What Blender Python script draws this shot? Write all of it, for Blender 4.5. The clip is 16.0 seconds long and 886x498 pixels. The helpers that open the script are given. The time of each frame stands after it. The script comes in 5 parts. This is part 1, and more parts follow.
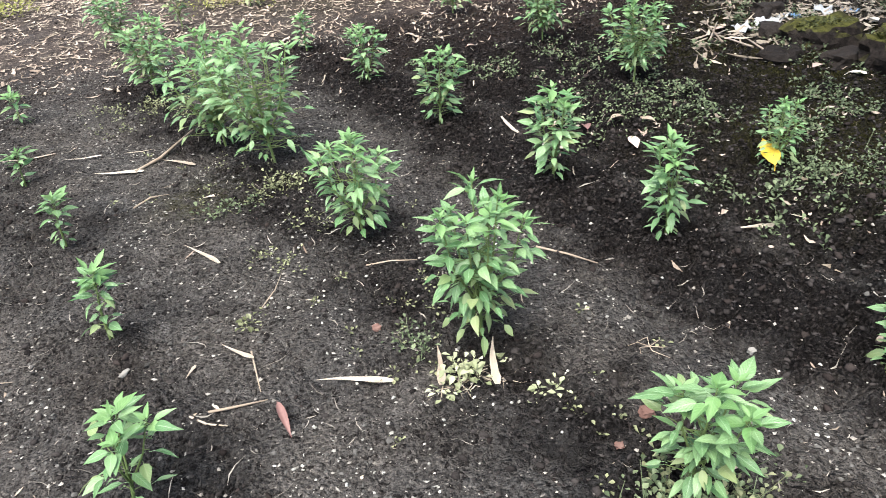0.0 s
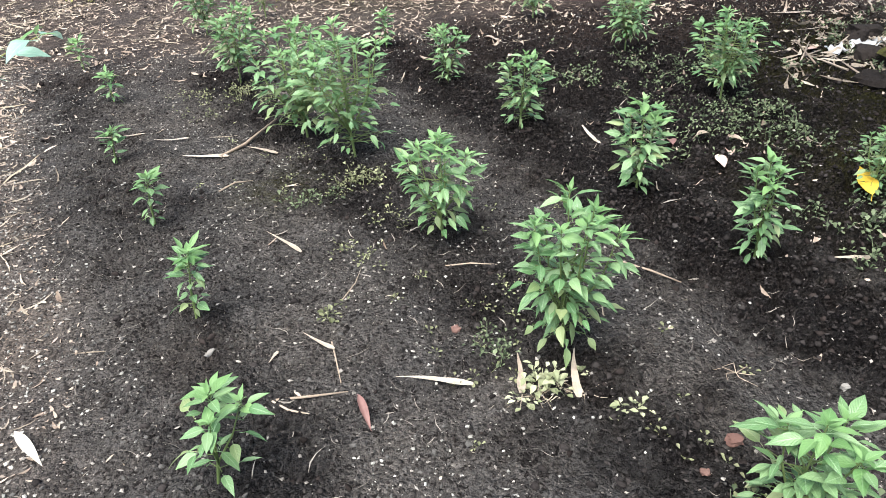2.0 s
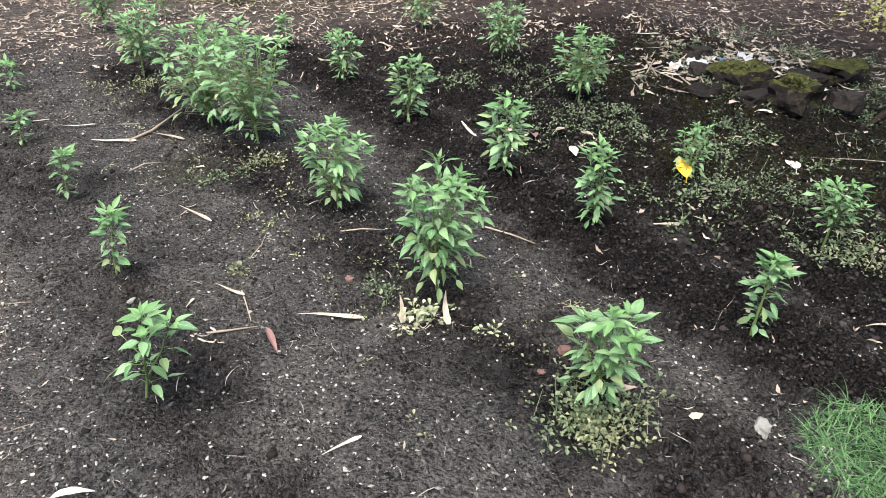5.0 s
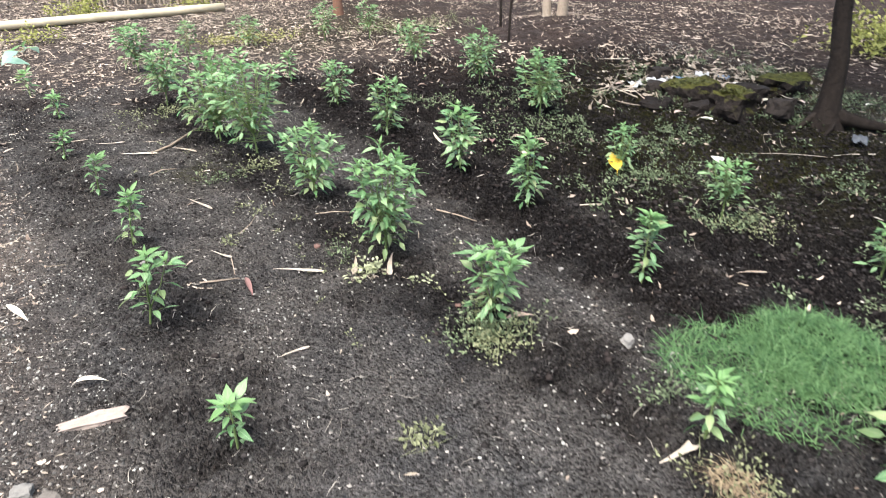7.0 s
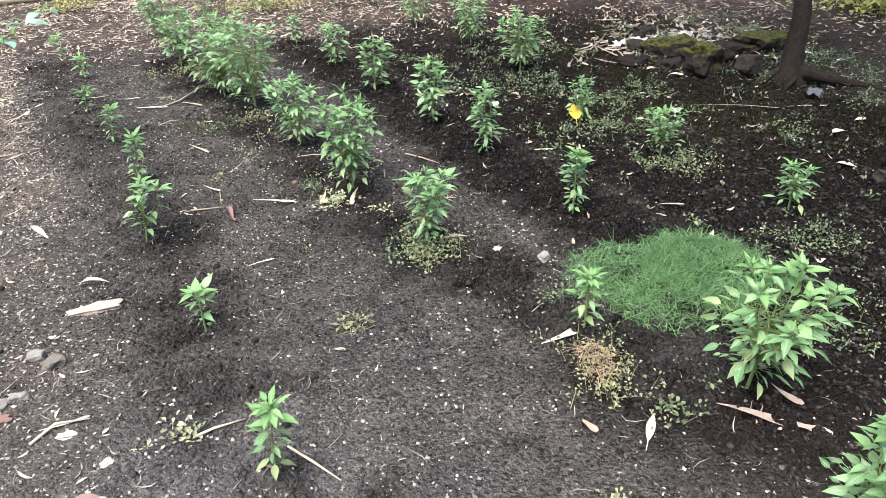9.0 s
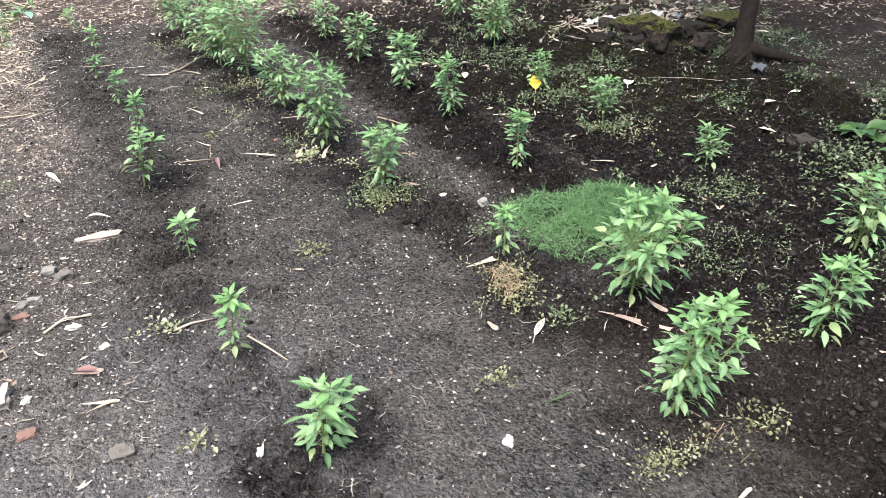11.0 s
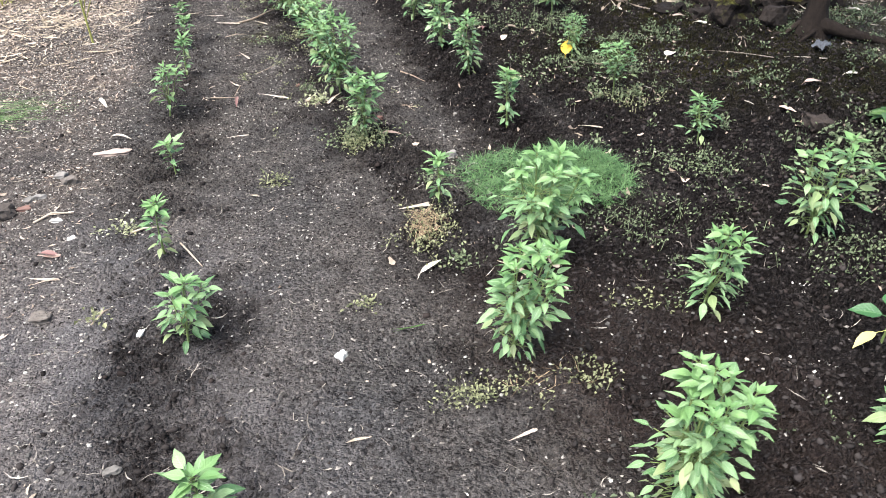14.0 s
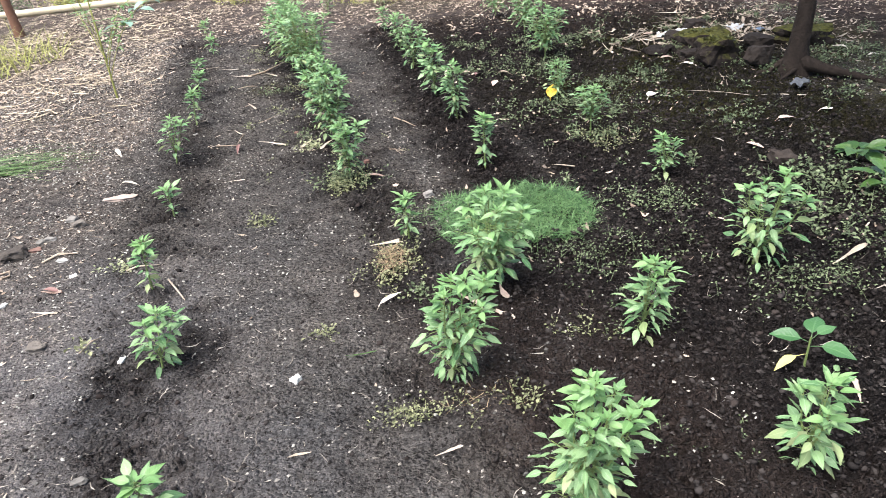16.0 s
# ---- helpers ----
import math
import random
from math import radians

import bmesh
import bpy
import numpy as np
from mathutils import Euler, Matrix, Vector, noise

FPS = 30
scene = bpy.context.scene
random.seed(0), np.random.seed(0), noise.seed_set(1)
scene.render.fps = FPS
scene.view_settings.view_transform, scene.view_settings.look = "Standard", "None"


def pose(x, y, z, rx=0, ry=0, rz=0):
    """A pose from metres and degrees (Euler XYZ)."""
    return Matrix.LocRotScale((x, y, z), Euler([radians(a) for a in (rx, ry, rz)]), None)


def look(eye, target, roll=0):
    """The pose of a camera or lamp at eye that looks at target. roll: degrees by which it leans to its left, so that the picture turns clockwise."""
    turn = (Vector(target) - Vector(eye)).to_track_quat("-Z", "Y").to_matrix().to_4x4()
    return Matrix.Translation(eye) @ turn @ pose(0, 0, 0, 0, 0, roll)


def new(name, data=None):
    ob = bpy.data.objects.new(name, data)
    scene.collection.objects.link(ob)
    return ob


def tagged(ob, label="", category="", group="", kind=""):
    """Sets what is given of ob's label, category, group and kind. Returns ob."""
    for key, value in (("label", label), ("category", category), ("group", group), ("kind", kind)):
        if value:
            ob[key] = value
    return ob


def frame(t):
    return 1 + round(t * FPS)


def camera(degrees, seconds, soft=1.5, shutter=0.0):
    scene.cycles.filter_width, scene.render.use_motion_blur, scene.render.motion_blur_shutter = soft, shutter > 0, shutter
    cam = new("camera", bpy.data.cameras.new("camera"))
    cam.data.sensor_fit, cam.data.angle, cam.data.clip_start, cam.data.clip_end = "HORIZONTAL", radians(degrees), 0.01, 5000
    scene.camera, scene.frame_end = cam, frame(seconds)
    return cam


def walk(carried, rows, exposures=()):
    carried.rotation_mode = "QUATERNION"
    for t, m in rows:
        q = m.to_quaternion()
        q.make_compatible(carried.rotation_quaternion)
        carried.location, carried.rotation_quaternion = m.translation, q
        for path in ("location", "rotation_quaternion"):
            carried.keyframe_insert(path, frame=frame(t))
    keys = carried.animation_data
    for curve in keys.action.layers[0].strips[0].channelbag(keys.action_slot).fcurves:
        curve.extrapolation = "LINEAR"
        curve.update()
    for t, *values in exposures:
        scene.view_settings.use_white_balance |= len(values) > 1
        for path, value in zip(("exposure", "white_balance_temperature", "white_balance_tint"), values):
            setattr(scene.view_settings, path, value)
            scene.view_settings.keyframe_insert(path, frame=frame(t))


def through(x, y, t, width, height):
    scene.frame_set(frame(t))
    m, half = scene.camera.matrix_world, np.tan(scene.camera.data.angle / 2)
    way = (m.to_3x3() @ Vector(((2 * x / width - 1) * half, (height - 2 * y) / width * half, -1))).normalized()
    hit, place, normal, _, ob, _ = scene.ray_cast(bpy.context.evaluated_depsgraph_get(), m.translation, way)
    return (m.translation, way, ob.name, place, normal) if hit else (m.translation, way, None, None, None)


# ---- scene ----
cam = camera(67.2, 16.0, soft=0.9, shutter=0.25)
PATH = [
    (0, (0.262, 2.698, 1.210), (0.831, 4.716, -0.162), -4.8),
    (0.5, (0.229, 2.715, 1.210), (0.691, 4.757, -0.168), -4.3),
    (1, (0.194, 2.738, 1.207), (0.594, 4.783, -0.185), -3.4),
    (1.5, (0.175, 2.740, 1.214), (0.554, 4.804, -0.158), -3.6),
    (2, (0.157, 2.734, 1.221), (0.561, 4.800, -0.138), -2.9),
    (2.5, (0.145, 2.715, 1.245), (0.589, 4.810, -0.059), -2.1),
    (3, (0.141, 2.698, 1.261), (0.595, 4.752, -0.101), -0.2),
    (3.5, (0.154, 2.659, 1.268), (0.617, 4.672, -0.154), 1.0),
    (4, (0.149, 2.591, 1.275), (0.676, 4.604, -0.124), 0.9),
    (4.5, (0.107, 2.479, 1.293), (0.795, 4.466, -0.070), 1.6),
    (4.7, (0.073, 2.417, 1.288), (0.850, 4.384, -0.059), 2.5),
    (6.8, (0.215, 1.747, 1.317), (0.862, 3.876, 0.161), -0.1),
    (7, (0.207, 1.661, 1.310), (0.885, 3.763, 0.124), -0.5),
    (7.5, (0.225, 1.490, 1.306), (0.945, 3.508, 0.003), -1.2),
    (8, (0.301, 1.363, 1.312), (1.056, 3.370, 0.015), -1.7),
    (8.2, (0.341, 1.306, 1.320), (1.055, 3.341, 0.040), -1.8),
    (10.3, (0.475, 0.869, 1.394), (0.910, 2.972, 0.100), -2.0),
    (10.5, (0.496, 0.789, 1.407), (0.953, 2.867, 0.081), -2.5),
    (11, (0.569, 0.653, 1.401), (1.044, 2.726, 0.072), -1.7),
    (11.5, (0.707, 0.554, 1.385), (1.123, 2.589, -0.017), -2.3),
    (12, (0.895, 0.445, 1.373), (1.148, 2.516, -0.016), -2.5),
    (12.5, (0.989, 0.415, 1.345), (1.227, 2.444, -0.108), -3.6),
    (13, (1.092, 0.425, 1.310), (1.381, 2.432, -0.165), -1.3),
    (13.5, (1.195, 0.445, 1.307), (1.305, 2.492, -0.136), -2.8),
    (14, (1.336, 0.384, 1.327), (1.294, 2.474, -0.058), -2.8),
    (14.5, (1.488, 0.303, 1.345), (1.372, 2.474, 0.098), -2.1),
    (15, (1.554, 0.251, 1.378), (1.331, 2.437, 0.170), -3.9),
    (15.5, (1.578, 0.214, 1.381), (1.319, 2.379, 0.145), -5.4),
    (16, (1.628, 0.232, 1.379), (1.451, 2.399, 0.131), -5.3),
]
walk(cam, [(t, look(eye, target, roll)) for t, eye, target, roll in PATH],
     exposures=[(0.0, 1.34, 6320, 8), (2.0, 1.22, 6260, 8), (4.5, 1.18, 6260, 8), (7.0, 1.33, 6310, 9), (11.0, 1.37, 6300, 10), (14.0, 1.42, 6310, 11), (16.0, 1.38, 6350, 11)])

# ---- light ----
world = bpy.data.worlds.new("sky")
scene.world = world
world.use_nodes = True
wn = world.node_tree.nodes
sky = wn.new("ShaderNodeTexSky")
sky.sky_type = 'NISHITA'
sky.sun_disc = False
sky.sun_elevation = radians(66)
sky.sun_rotation = radians(227)
world.node_tree.links.new(sky.outputs[0], wn["Background"].inputs[0])
wn["Background"].inputs[1].default_value = 0.09
sun = new("sun", bpy.data.lights.new("sun", 'SUN'))
sun.data.energy = 4.7
sun.data.angle = radians(60)
sun.data.color = (1.0, 0.95, 0.88)
sun.matrix_world = look((-1.6, -1.5, 4.9), (0, 0, 0))


# ---- materials ----
def material(name, rough=0.8, spec=0.3):
    m = bpy.data.materials.new(name)
    m.use_nodes = True
    b = m.node_tree.nodes["Principled BSDF"]
    b.inputs["Roughness"].default_value = rough
    b.inputs["Specular IOR Level"].default_value = spec
    return m, m.node_tree.nodes, m.node_tree.links, b


def noise_node(n, l, coord, scale, detail=4.0, rough=0.6):
    t = n.new("ShaderNodeTexNoise")
    t.inputs["Scale"].default_value = scale
    t.inputs["Detail"].default_value = detail
    t.inputs["Roughness"].default_value = rough
    l.new(coord, t.inputs["Vector"])
    return t.outputs["Fac"]


def ramp(n, l, fac, stops):
    r = n.new("ShaderNodeValToRGB")
    e = r.color_ramp.elements
    while len(e) < len(stops):
        e.new(0.5)
    for k, (p, c) in enumerate(stops):
        e[k].position, e[k].color = p, (*c, 1)
    l.new(fac, r.inputs[0])
    return r.outputs[0]


def mix(n, l, fac, a, b, mode='MIX'):
    x = n.new("ShaderNodeMix")
    x.data_type, x.blend_type = 'RGBA', mode
    for sock, v in ((x.inputs[0], fac), (x.inputs[6], a), (x.inputs[7], b)):
        if isinstance(v, (int, float)):
            sock.default_value = v
        elif isinstance(v, tuple):
            sock.default_value = (*v, 1)
        else:
            l.new(v, sock)
    return x.outputs[2]


def calc(n, l, op, a, b=0.0, clamp=False):
    x = n.new("ShaderNodeMath")
    x.operation, x.use_clamp = op, clamp
    for sock, v in ((x.inputs[0], a), (x.inputs[1], b)):
        if isinstance(v, (int, float)):
            sock.default_value = v
        else:
            l.new(v, sock)
    return x.outputs[0]


def bump(n, l, bsdf, height, strength, distance):
    x = n.new("ShaderNodeBump")
    x.inputs["Strength"].default_value = strength
    x.inputs["Distance"].default_value = distance
    l.new(height, x.inputs["Height"])
    l.new(x.outputs[0], bsdf.inputs["Normal"])


def coords(n, kind="Object"):
    return n.new("ShaderNodeTexCoord").outputs[kind]


def grains(n, l, coord, scale):
    """Crumbs of that many to the metre: a random value for each, and the distance from its middle."""
    v = n.new("ShaderNodeTexVoronoi")
    v.inputs["Scale"].default_value = scale
    l.new(coord, v.inputs["Vector"])
    sep = n.new("ShaderNodeSeparateXYZ")
    l.new(v.outputs["Color"], sep.inputs[0])
    return sep.outputs[0], v.outputs["Distance"]


def soil_material():
    m, n, l, b = material("garden_soil", 0.95, 0.03)
    p = coords(n)
    wob = n.new("ShaderNodeTexNoise")
    wob.inputs["Scale"].default_value = 60
    l.new(p, wob.inputs["Vector"])
    warp = n.new("ShaderNodeVectorMath"); warp.operation = 'MULTIPLY_ADD'
    l.new(wob.outputs["Color"], warp.inputs[0])
    warp.inputs[1].default_value = (0.012, 0.012, 0.012)
    l.new(p, warp.inputs[2])
    q = warp.outputs[0]
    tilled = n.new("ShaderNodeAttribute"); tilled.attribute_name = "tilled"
    litter = n.new("ShaderNodeAttribute"); litter.attribute_name = "litter"
    moss = n.new("ShaderNodeAttribute"); moss.attribute_name = "moss"
    dry = n.new("ShaderNodeAttribute"); dry.attribute_name = "dry"
    loam = n.new("ShaderNodeAttribute"); loam.attribute_name = "loam"
    big = noise_node(n, l, p, 2.2, 5)
    mid = noise_node(n, l, p, 14, 6, 0.7)
    fine = noise_node(n, l, p, 95, 5, 0.75)
    grit = noise_node(n, l, p, 330, 3, 0.7)
    crumb, crumb_d = grains(n, l, q, 75)
    grain, grain_d = grains(n, l, q, 190)
    compact = ramp(n, l, mid, [(0.25, (0.066, 0.061, 0.0567)), (0.5, (0.102, 0.0953, 0.0895)), (0.75, (0.160, 0.150, 0.141))])
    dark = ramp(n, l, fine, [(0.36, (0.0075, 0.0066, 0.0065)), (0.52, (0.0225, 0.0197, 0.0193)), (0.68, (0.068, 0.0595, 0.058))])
    # pale littered soil, raised to include the sunlight at the back left
    pale = ramp(n, l, mid, [(0.3, (0.08, 0.069, 0.062)), (0.7, (0.215, 0.185, 0.163))])
    green = ramp(n, l, fine, [(0.3, (0.018, 0.018, 0.008)), (0.7, (0.088, 0.084, 0.028))])
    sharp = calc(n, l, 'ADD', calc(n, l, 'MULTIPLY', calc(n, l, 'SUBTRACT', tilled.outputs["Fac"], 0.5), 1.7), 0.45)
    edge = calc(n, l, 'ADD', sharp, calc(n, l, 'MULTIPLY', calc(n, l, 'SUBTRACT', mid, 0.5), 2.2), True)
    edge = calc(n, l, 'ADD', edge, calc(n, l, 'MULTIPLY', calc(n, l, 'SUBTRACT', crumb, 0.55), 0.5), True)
    patch = noise_node(n, l, p, 5.5, 4, 0.6)
    fleck_and_shade = noise_node(n, l, q, 52, 5, 0.62)
    cut = calc(n, l, 'SUBTRACT', 0.68, calc(n, l, 'MULTIPLY', patch, 0.26))
    strewn = calc(n, l, 'MULTIPLY', calc(n, l, 'SUBTRACT', fleck_and_shade, cut), 14.0, True)
    strewn = calc(n, l, 'MULTIPLY', strewn, calc(n, l, 'SUBTRACT', 0.94, calc(n, l, 'MULTIPLY', dry.outputs["Fac"], 0.5)))
    # soil mottling, its contrast widened in the colour to imitate shading among crumbs
    c = mix(n, l, calc(n, l, 'SUBTRACT', 0.92, calc(n, l, 'MULTIPLY', dry.outputs["Fac"], 0.45)), compact, ramp(n, l, fleck_and_shade, [(0.34, (0.22, 0.22, 0.225)), (0.46, (0.85, 0.85, 0.85)), (0.56, (1.32, 1.32, 1.31)), (0.67, (2.25, 2.2, 2.15))]), 'MULTIPLY')
    c = mix(n, l, dry.outputs["Fac"], c, (1.6, 1.64, 1.74), 'MULTIPLY')
    c = mix(n, l, strewn, c, (0.016, 0.014, 0.0135))
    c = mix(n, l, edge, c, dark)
    le = calc(n, l, 'ADD', litter.outputs["Fac"], calc(n, l, 'MULTIPLY', calc(n, l, 'SUBTRACT', mid, 0.5), 0.8), True)
    c = mix(n, l, calc(n, l, 'MULTIPLY', le, litter.outputs["Fac"]), c, pale)
    red = ramp(n, l, mid, [(0.3, (0.028, 0.0215, 0.0195)), (0.7, (0.105, 0.081, 0.072))])
    c = mix(n, l, calc(n, l, 'ADD', loam.outputs["Fac"], calc(n, l, 'MULTIPLY', calc(n, l, 'SUBTRACT', patch, 0.5), calc(n, l, 'MULTIPLY', loam.outputs["Fac"], 1.5)), True), c, red)
    me = calc(n, l, 'MULTIPLY', moss.outputs["Fac"], calc(n, l, 'MULTIPLY', calc(n, l, 'SUBTRACT', mid, 0.36), 4.0, True), True)
    c = mix(n, l, me, c, green)
    c = mix(n, l, 0.75, c, ramp(n, l, big, [(0.3, (0.74, 0.76, 0.81)), (0.7, (1.24, 1.16, 1.10))]), 'MULTIPLY')
    c = mix(n, l, 0.55, c, ramp(n, l, grit, [(0.36, (0.55, 0.55, 0.55)), (0.64, (1.45, 1.45, 1.45))]), 'MULTIPLY')
    c = mix(n, l, 0.6, c, ramp(n, l, crumb, [(0.1, (0.72, 0.72, 0.72)), (0.9, (1.25, 1.24, 1.22))]), 'MULTIPLY')
    c = mix(n, l, 0.7, c, ramp(n, l, grain, [(0.05, (0.75, 0.75, 0.75)), (0.88, (1.1, 1.1, 1.1)), (0.98, (1.8, 1.75, 1.7))]), 'MULTIPLY')
    l.new(c, b.inputs["Base Color"])
    h = calc(n, l, 'ADD', calc(n, l, 'MULTIPLY', fine, 0.9), calc(n, l, 'MULTIPLY', grit, 0.1))
    h = calc(n, l, 'SUBTRACT', h, calc(n, l, 'ADD', calc(n, l, 'MULTIPLY', crumb_d, 1.5), calc(n, l, 'MULTIPLY', grain_d, 0.6)))
    h = calc(n, l, 'MULTIPLY', h, calc(n, l, 'ADD', calc(n, l, 'MULTIPLY', edge, 0.75), 0.3))
    h = calc(n, l, 'ADD', h, calc(n, l, 'MULTIPLY', strewn, 0.12))
    h = calc(n, l, 'ADD', h, calc(n, l, 'MULTIPLY', mid, calc(n, l, 'ADD', calc(n, l, 'MULTIPLY', edge, 1.2), 0.5)))
    bump(n, l, b, h, 1.0, 0.05)
    return m


def varied(name, lo, hi, rough=0.85, spec=0.2, scale=30.0, island=True, strength=0.5, depth=0.004):
    """A rough natural surface between two colours, varied piece by piece and by grain."""
    m, n, l, b = material(name, rough, spec)
    p = coords(n)
    if island:
        pick = n.new("ShaderNodeNewGeometry").outputs["Random Per Island"]
    else:
        pick = n.new("ShaderNodeObjectInfo").outputs["Random"]
    g = noise_node(n, l, p, scale, 5, 0.7)
    f = calc(n, l, 'ADD', calc(n, l, 'MULTIPLY', pick, 0.65), calc(n, l, 'MULTIPLY', calc(n, l, 'SUBTRACT', g, 0.32), 0.95), True)
    l.new(ramp(n, l, f, [(0.05, lo), (0.95, hi)]), b.inputs["Base Color"])
    bump(n, l, b, g, strength, depth)
    return m


def leaf_material(name, dark, light, vein, through=0.3, rough=0.33):
    m, n, l, b = material(name, rough, 0.62)
    uv = n.new("ShaderNodeTexCoord").outputs["UV"]
    sep = n.new("ShaderNodeSeparateXYZ"); l.new(uv, sep.inputs[0])
    across = calc(n, l, 'ABSOLUTE', calc(n, l, 'SUBTRACT', sep.outputs[0], 0.5))
    along = sep.outputs[1]
    rib = calc(n, l, 'SUBTRACT', 1.0, calc(n, l, 'MULTIPLY', across, 22.0), True)
    wave = calc(n, l, 'SINE', calc(n, l, 'MULTIPLY', calc(n, l, 'SUBTRACT', along, calc(n, l, 'MULTIPLY', across, 0.55)), 46.0))
    side = calc(n, l, 'MULTIPLY', calc(n, l, 'SUBTRACT', wave, 0.72, True), 1.6)
    pick = n.new("ShaderNodeObjectInfo").outputs["Random"]
    blotch = noise_node(n, l, coords(n), 42, 3)
    f = calc(n, l, 'ADD', calc(n, l, 'MULTIPLY', pick, 0.75), calc(n, l, 'MULTIPLY', calc(n, l, 'SUBTRACT', blotch, 0.4), 0.9), True)
    c = ramp(n, l, f, [(0.0, dark), (1.0, light)])
    c = mix(n, l, calc(n, l, 'MAXIMUM', calc(n, l, 'MULTIPLY', rib, 0.7), calc(n, l, 'MULTIPLY', side, 0.13)), c, vein)
    l.new(c, b.inputs["Base Color"])
    pucker = noise_node(n, l, uv, 9, 3)
    bump(n, l, b, calc(n, l, 'ADD', calc(n, l, 'MULTIPLY', wave, 0.12), pucker), 0.5, 0.004)
    t = n.new("ShaderNodeBsdfTranslucent")
    l.new(mix(n, l, 0.5, c, vein), t.inputs[0])
    s = n.new("ShaderNodeMixShader"); s.inputs[0].default_value = through
    l.new(b.outputs[0], s.inputs[1]); l.new(t.outputs[0], s.inputs[2])
    l.new(s.outputs[0], n["Material Output"].inputs[0])
    return m


def weed_material(name, lo, hi, through=0.25):
    m, n, l, b = material(name, 0.55, 0.3)
    pick = n.new("ShaderNodeNewGeometry").outputs["Random Per Island"]
    c = ramp(n, l, pick, [(0.0, lo), (1.0, hi)])
    g = noise_node(n, l, coords(n), 60, 3)
    c = mix(n, l, 0.6, c, ramp(n, l, g, [(0.3, (0.7, 0.75, 0.6)), (0.7, (1.25, 1.2, 1.1))]), 'MULTIPLY')
    l.new(c, b.inputs["Base Color"])
    t = n.new("ShaderNodeBsdfTranslucent"); l.new(c, t.inputs[0])
    s = n.new("ShaderNodeMixShader"); s.inputs[0].default_value = through
    l.new(b.outputs[0], s.inputs[1]); l.new(t.outputs[0], s.inputs[2])
    l.new(s.outputs[0], n["Material Output"].inputs[0])
    return m


SOIL = soil_material()
CLOD = varied("soil_clod", (0.008, 0.007, 0.0067), (0.056, 0.0485, 0.046), 0.95, 0.03, 220)
COARSE = varied("coarse_clod", (0.008, 0.0064, 0.006), (0.045, 0.036, 0.033), 0.95, 0.04, 260)
PATHCRUMB = varied("path_crumb", (0.03, 0.028, 0.0258), (0.13, 0.122, 0.113), 0.95, 0.03, 200)
CRUMB = varied("soil_crumb", (0.009, 0.0079, 0.0076), (0.060, 0.0525, 0.050), 0.95, 0.03, 260)
GOLDSTRAW = varied("yellow_straw", (0.17, 0.135, 0.09), (0.60, 0.50, 0.36), 0.7, 0.25, 60)
GRIT = varied("pale_grit", (0.10, 0.088, 0.077), (0.46, 0.42, 0.37), 0.85, 0.25, 200)
SPECK = varied("bleached_specks", (0.18, 0.17, 0.15), (0.52, 0.50, 0.45), 0.8, 0.3, 200)
FIBRE = varied("dead_fibre", (0.14, 0.12, 0.10), (0.40, 0.36, 0.31), 0.8, 0.2, 90)
STRAW = varied("dry_straw", (0.12, 0.093, 0.066), (0.50, 0.42, 0.33), 0.75, 0.25, 70)
FLAKE = varied("dry_leaf_litter", (0.12, 0.082, 0.058), (0.54, 0.44, 0.355), 0.75, 0.25, 50)
SHEATH = varied("dry_bamboo_sheath", (0.46, 0.37, 0.29), (0.80, 0.71, 0.60), 0.6, 0.3, 45, False)
TWIG = varied("weathered_twig", (0.22, 0.165, 0.12), (0.5, 0.41, 0.32), 0.8, 0.2, 60, False)
BARK = varied("tree_bark", (0.011, 0.008, 0.0065), (0.048, 0.036, 0.029), 0.9, 0.15, 26, False, 1.0, 0.02)
STONE = varied("dark_stone", (0.011, 0.009, 0.008), (0.056, 0.045, 0.039), 0.9, 0.1, 30, False, 1.0, 0.02)


def mossy_stone():
    m, n, l, b = material("mossy_stone", 0.92, 0.1)
    p = coords(n)
    g = noise_node(n, l, p, 34, 5, 0.7)
    f = noise_node(n, l, p, 9, 4)
    sep = n.new("ShaderNodeSeparateXYZ")
    l.new(n.new("ShaderNodeNewGeometry").outputs["Normal"], sep.inputs[0])
    up = calc(n, l, 'ADD', calc(n, l, 'MULTIPLY', calc(n, l, 'SUBTRACT', sep.outputs[2], 0.55), 2.5), calc(n, l, 'MULTIPLY', calc(n, l, 'SUBTRACT', f, 0.48), 3.0), True)
    rock = ramp(n, l, g, [(0.3, (0.009, 0.0072, 0.0063)), (0.7, (0.046, 0.036, 0.031))])
    green = ramp(n, l, g, [(0.3, (0.025, 0.026, 0.008)), (0.7, (0.12, 0.115, 0.03))])
    l.new(mix(n, l, up, rock, green), b.inputs["Base Color"])
    bump(n, l, b, g, 1.0, 0.02)
    return m


MOSSSTONE = mossy_stone()
WHITESTONE = varied("white_stone", (0.40, 0.385, 0.35), (0.68, 0.66, 0.62), 0.7, 0.3, 40, False)
GREYSTONE = varied("grey_brown_stone", (0.05, 0.042, 0.037), (0.16, 0.14, 0.122), 0.9, 0.15, 40, False, 0.8, 0.008)
PALESTONE = varied("pale_stone", (0.10, 0.092, 0.083), (0.29, 0.27, 0.245), 0.8, 0.3, 40, False)
BRICK = varied("broken_brick", (0.115, 0.062, 0.05), (0.20, 0.125, 0.104), 0.9, 0.15, 45, False)
MORTAR = varied("mortared_brick_face", (0.19, 0.135, 0.11), (0.44, 0.36, 0.31), 0.9, 0.15, 40, False)
BARKPIECE = varied("pale_pink_bark", (0.42, 0.31, 0.26), (0.76, 0.65, 0.56), 0.7, 0.25, 60, False)
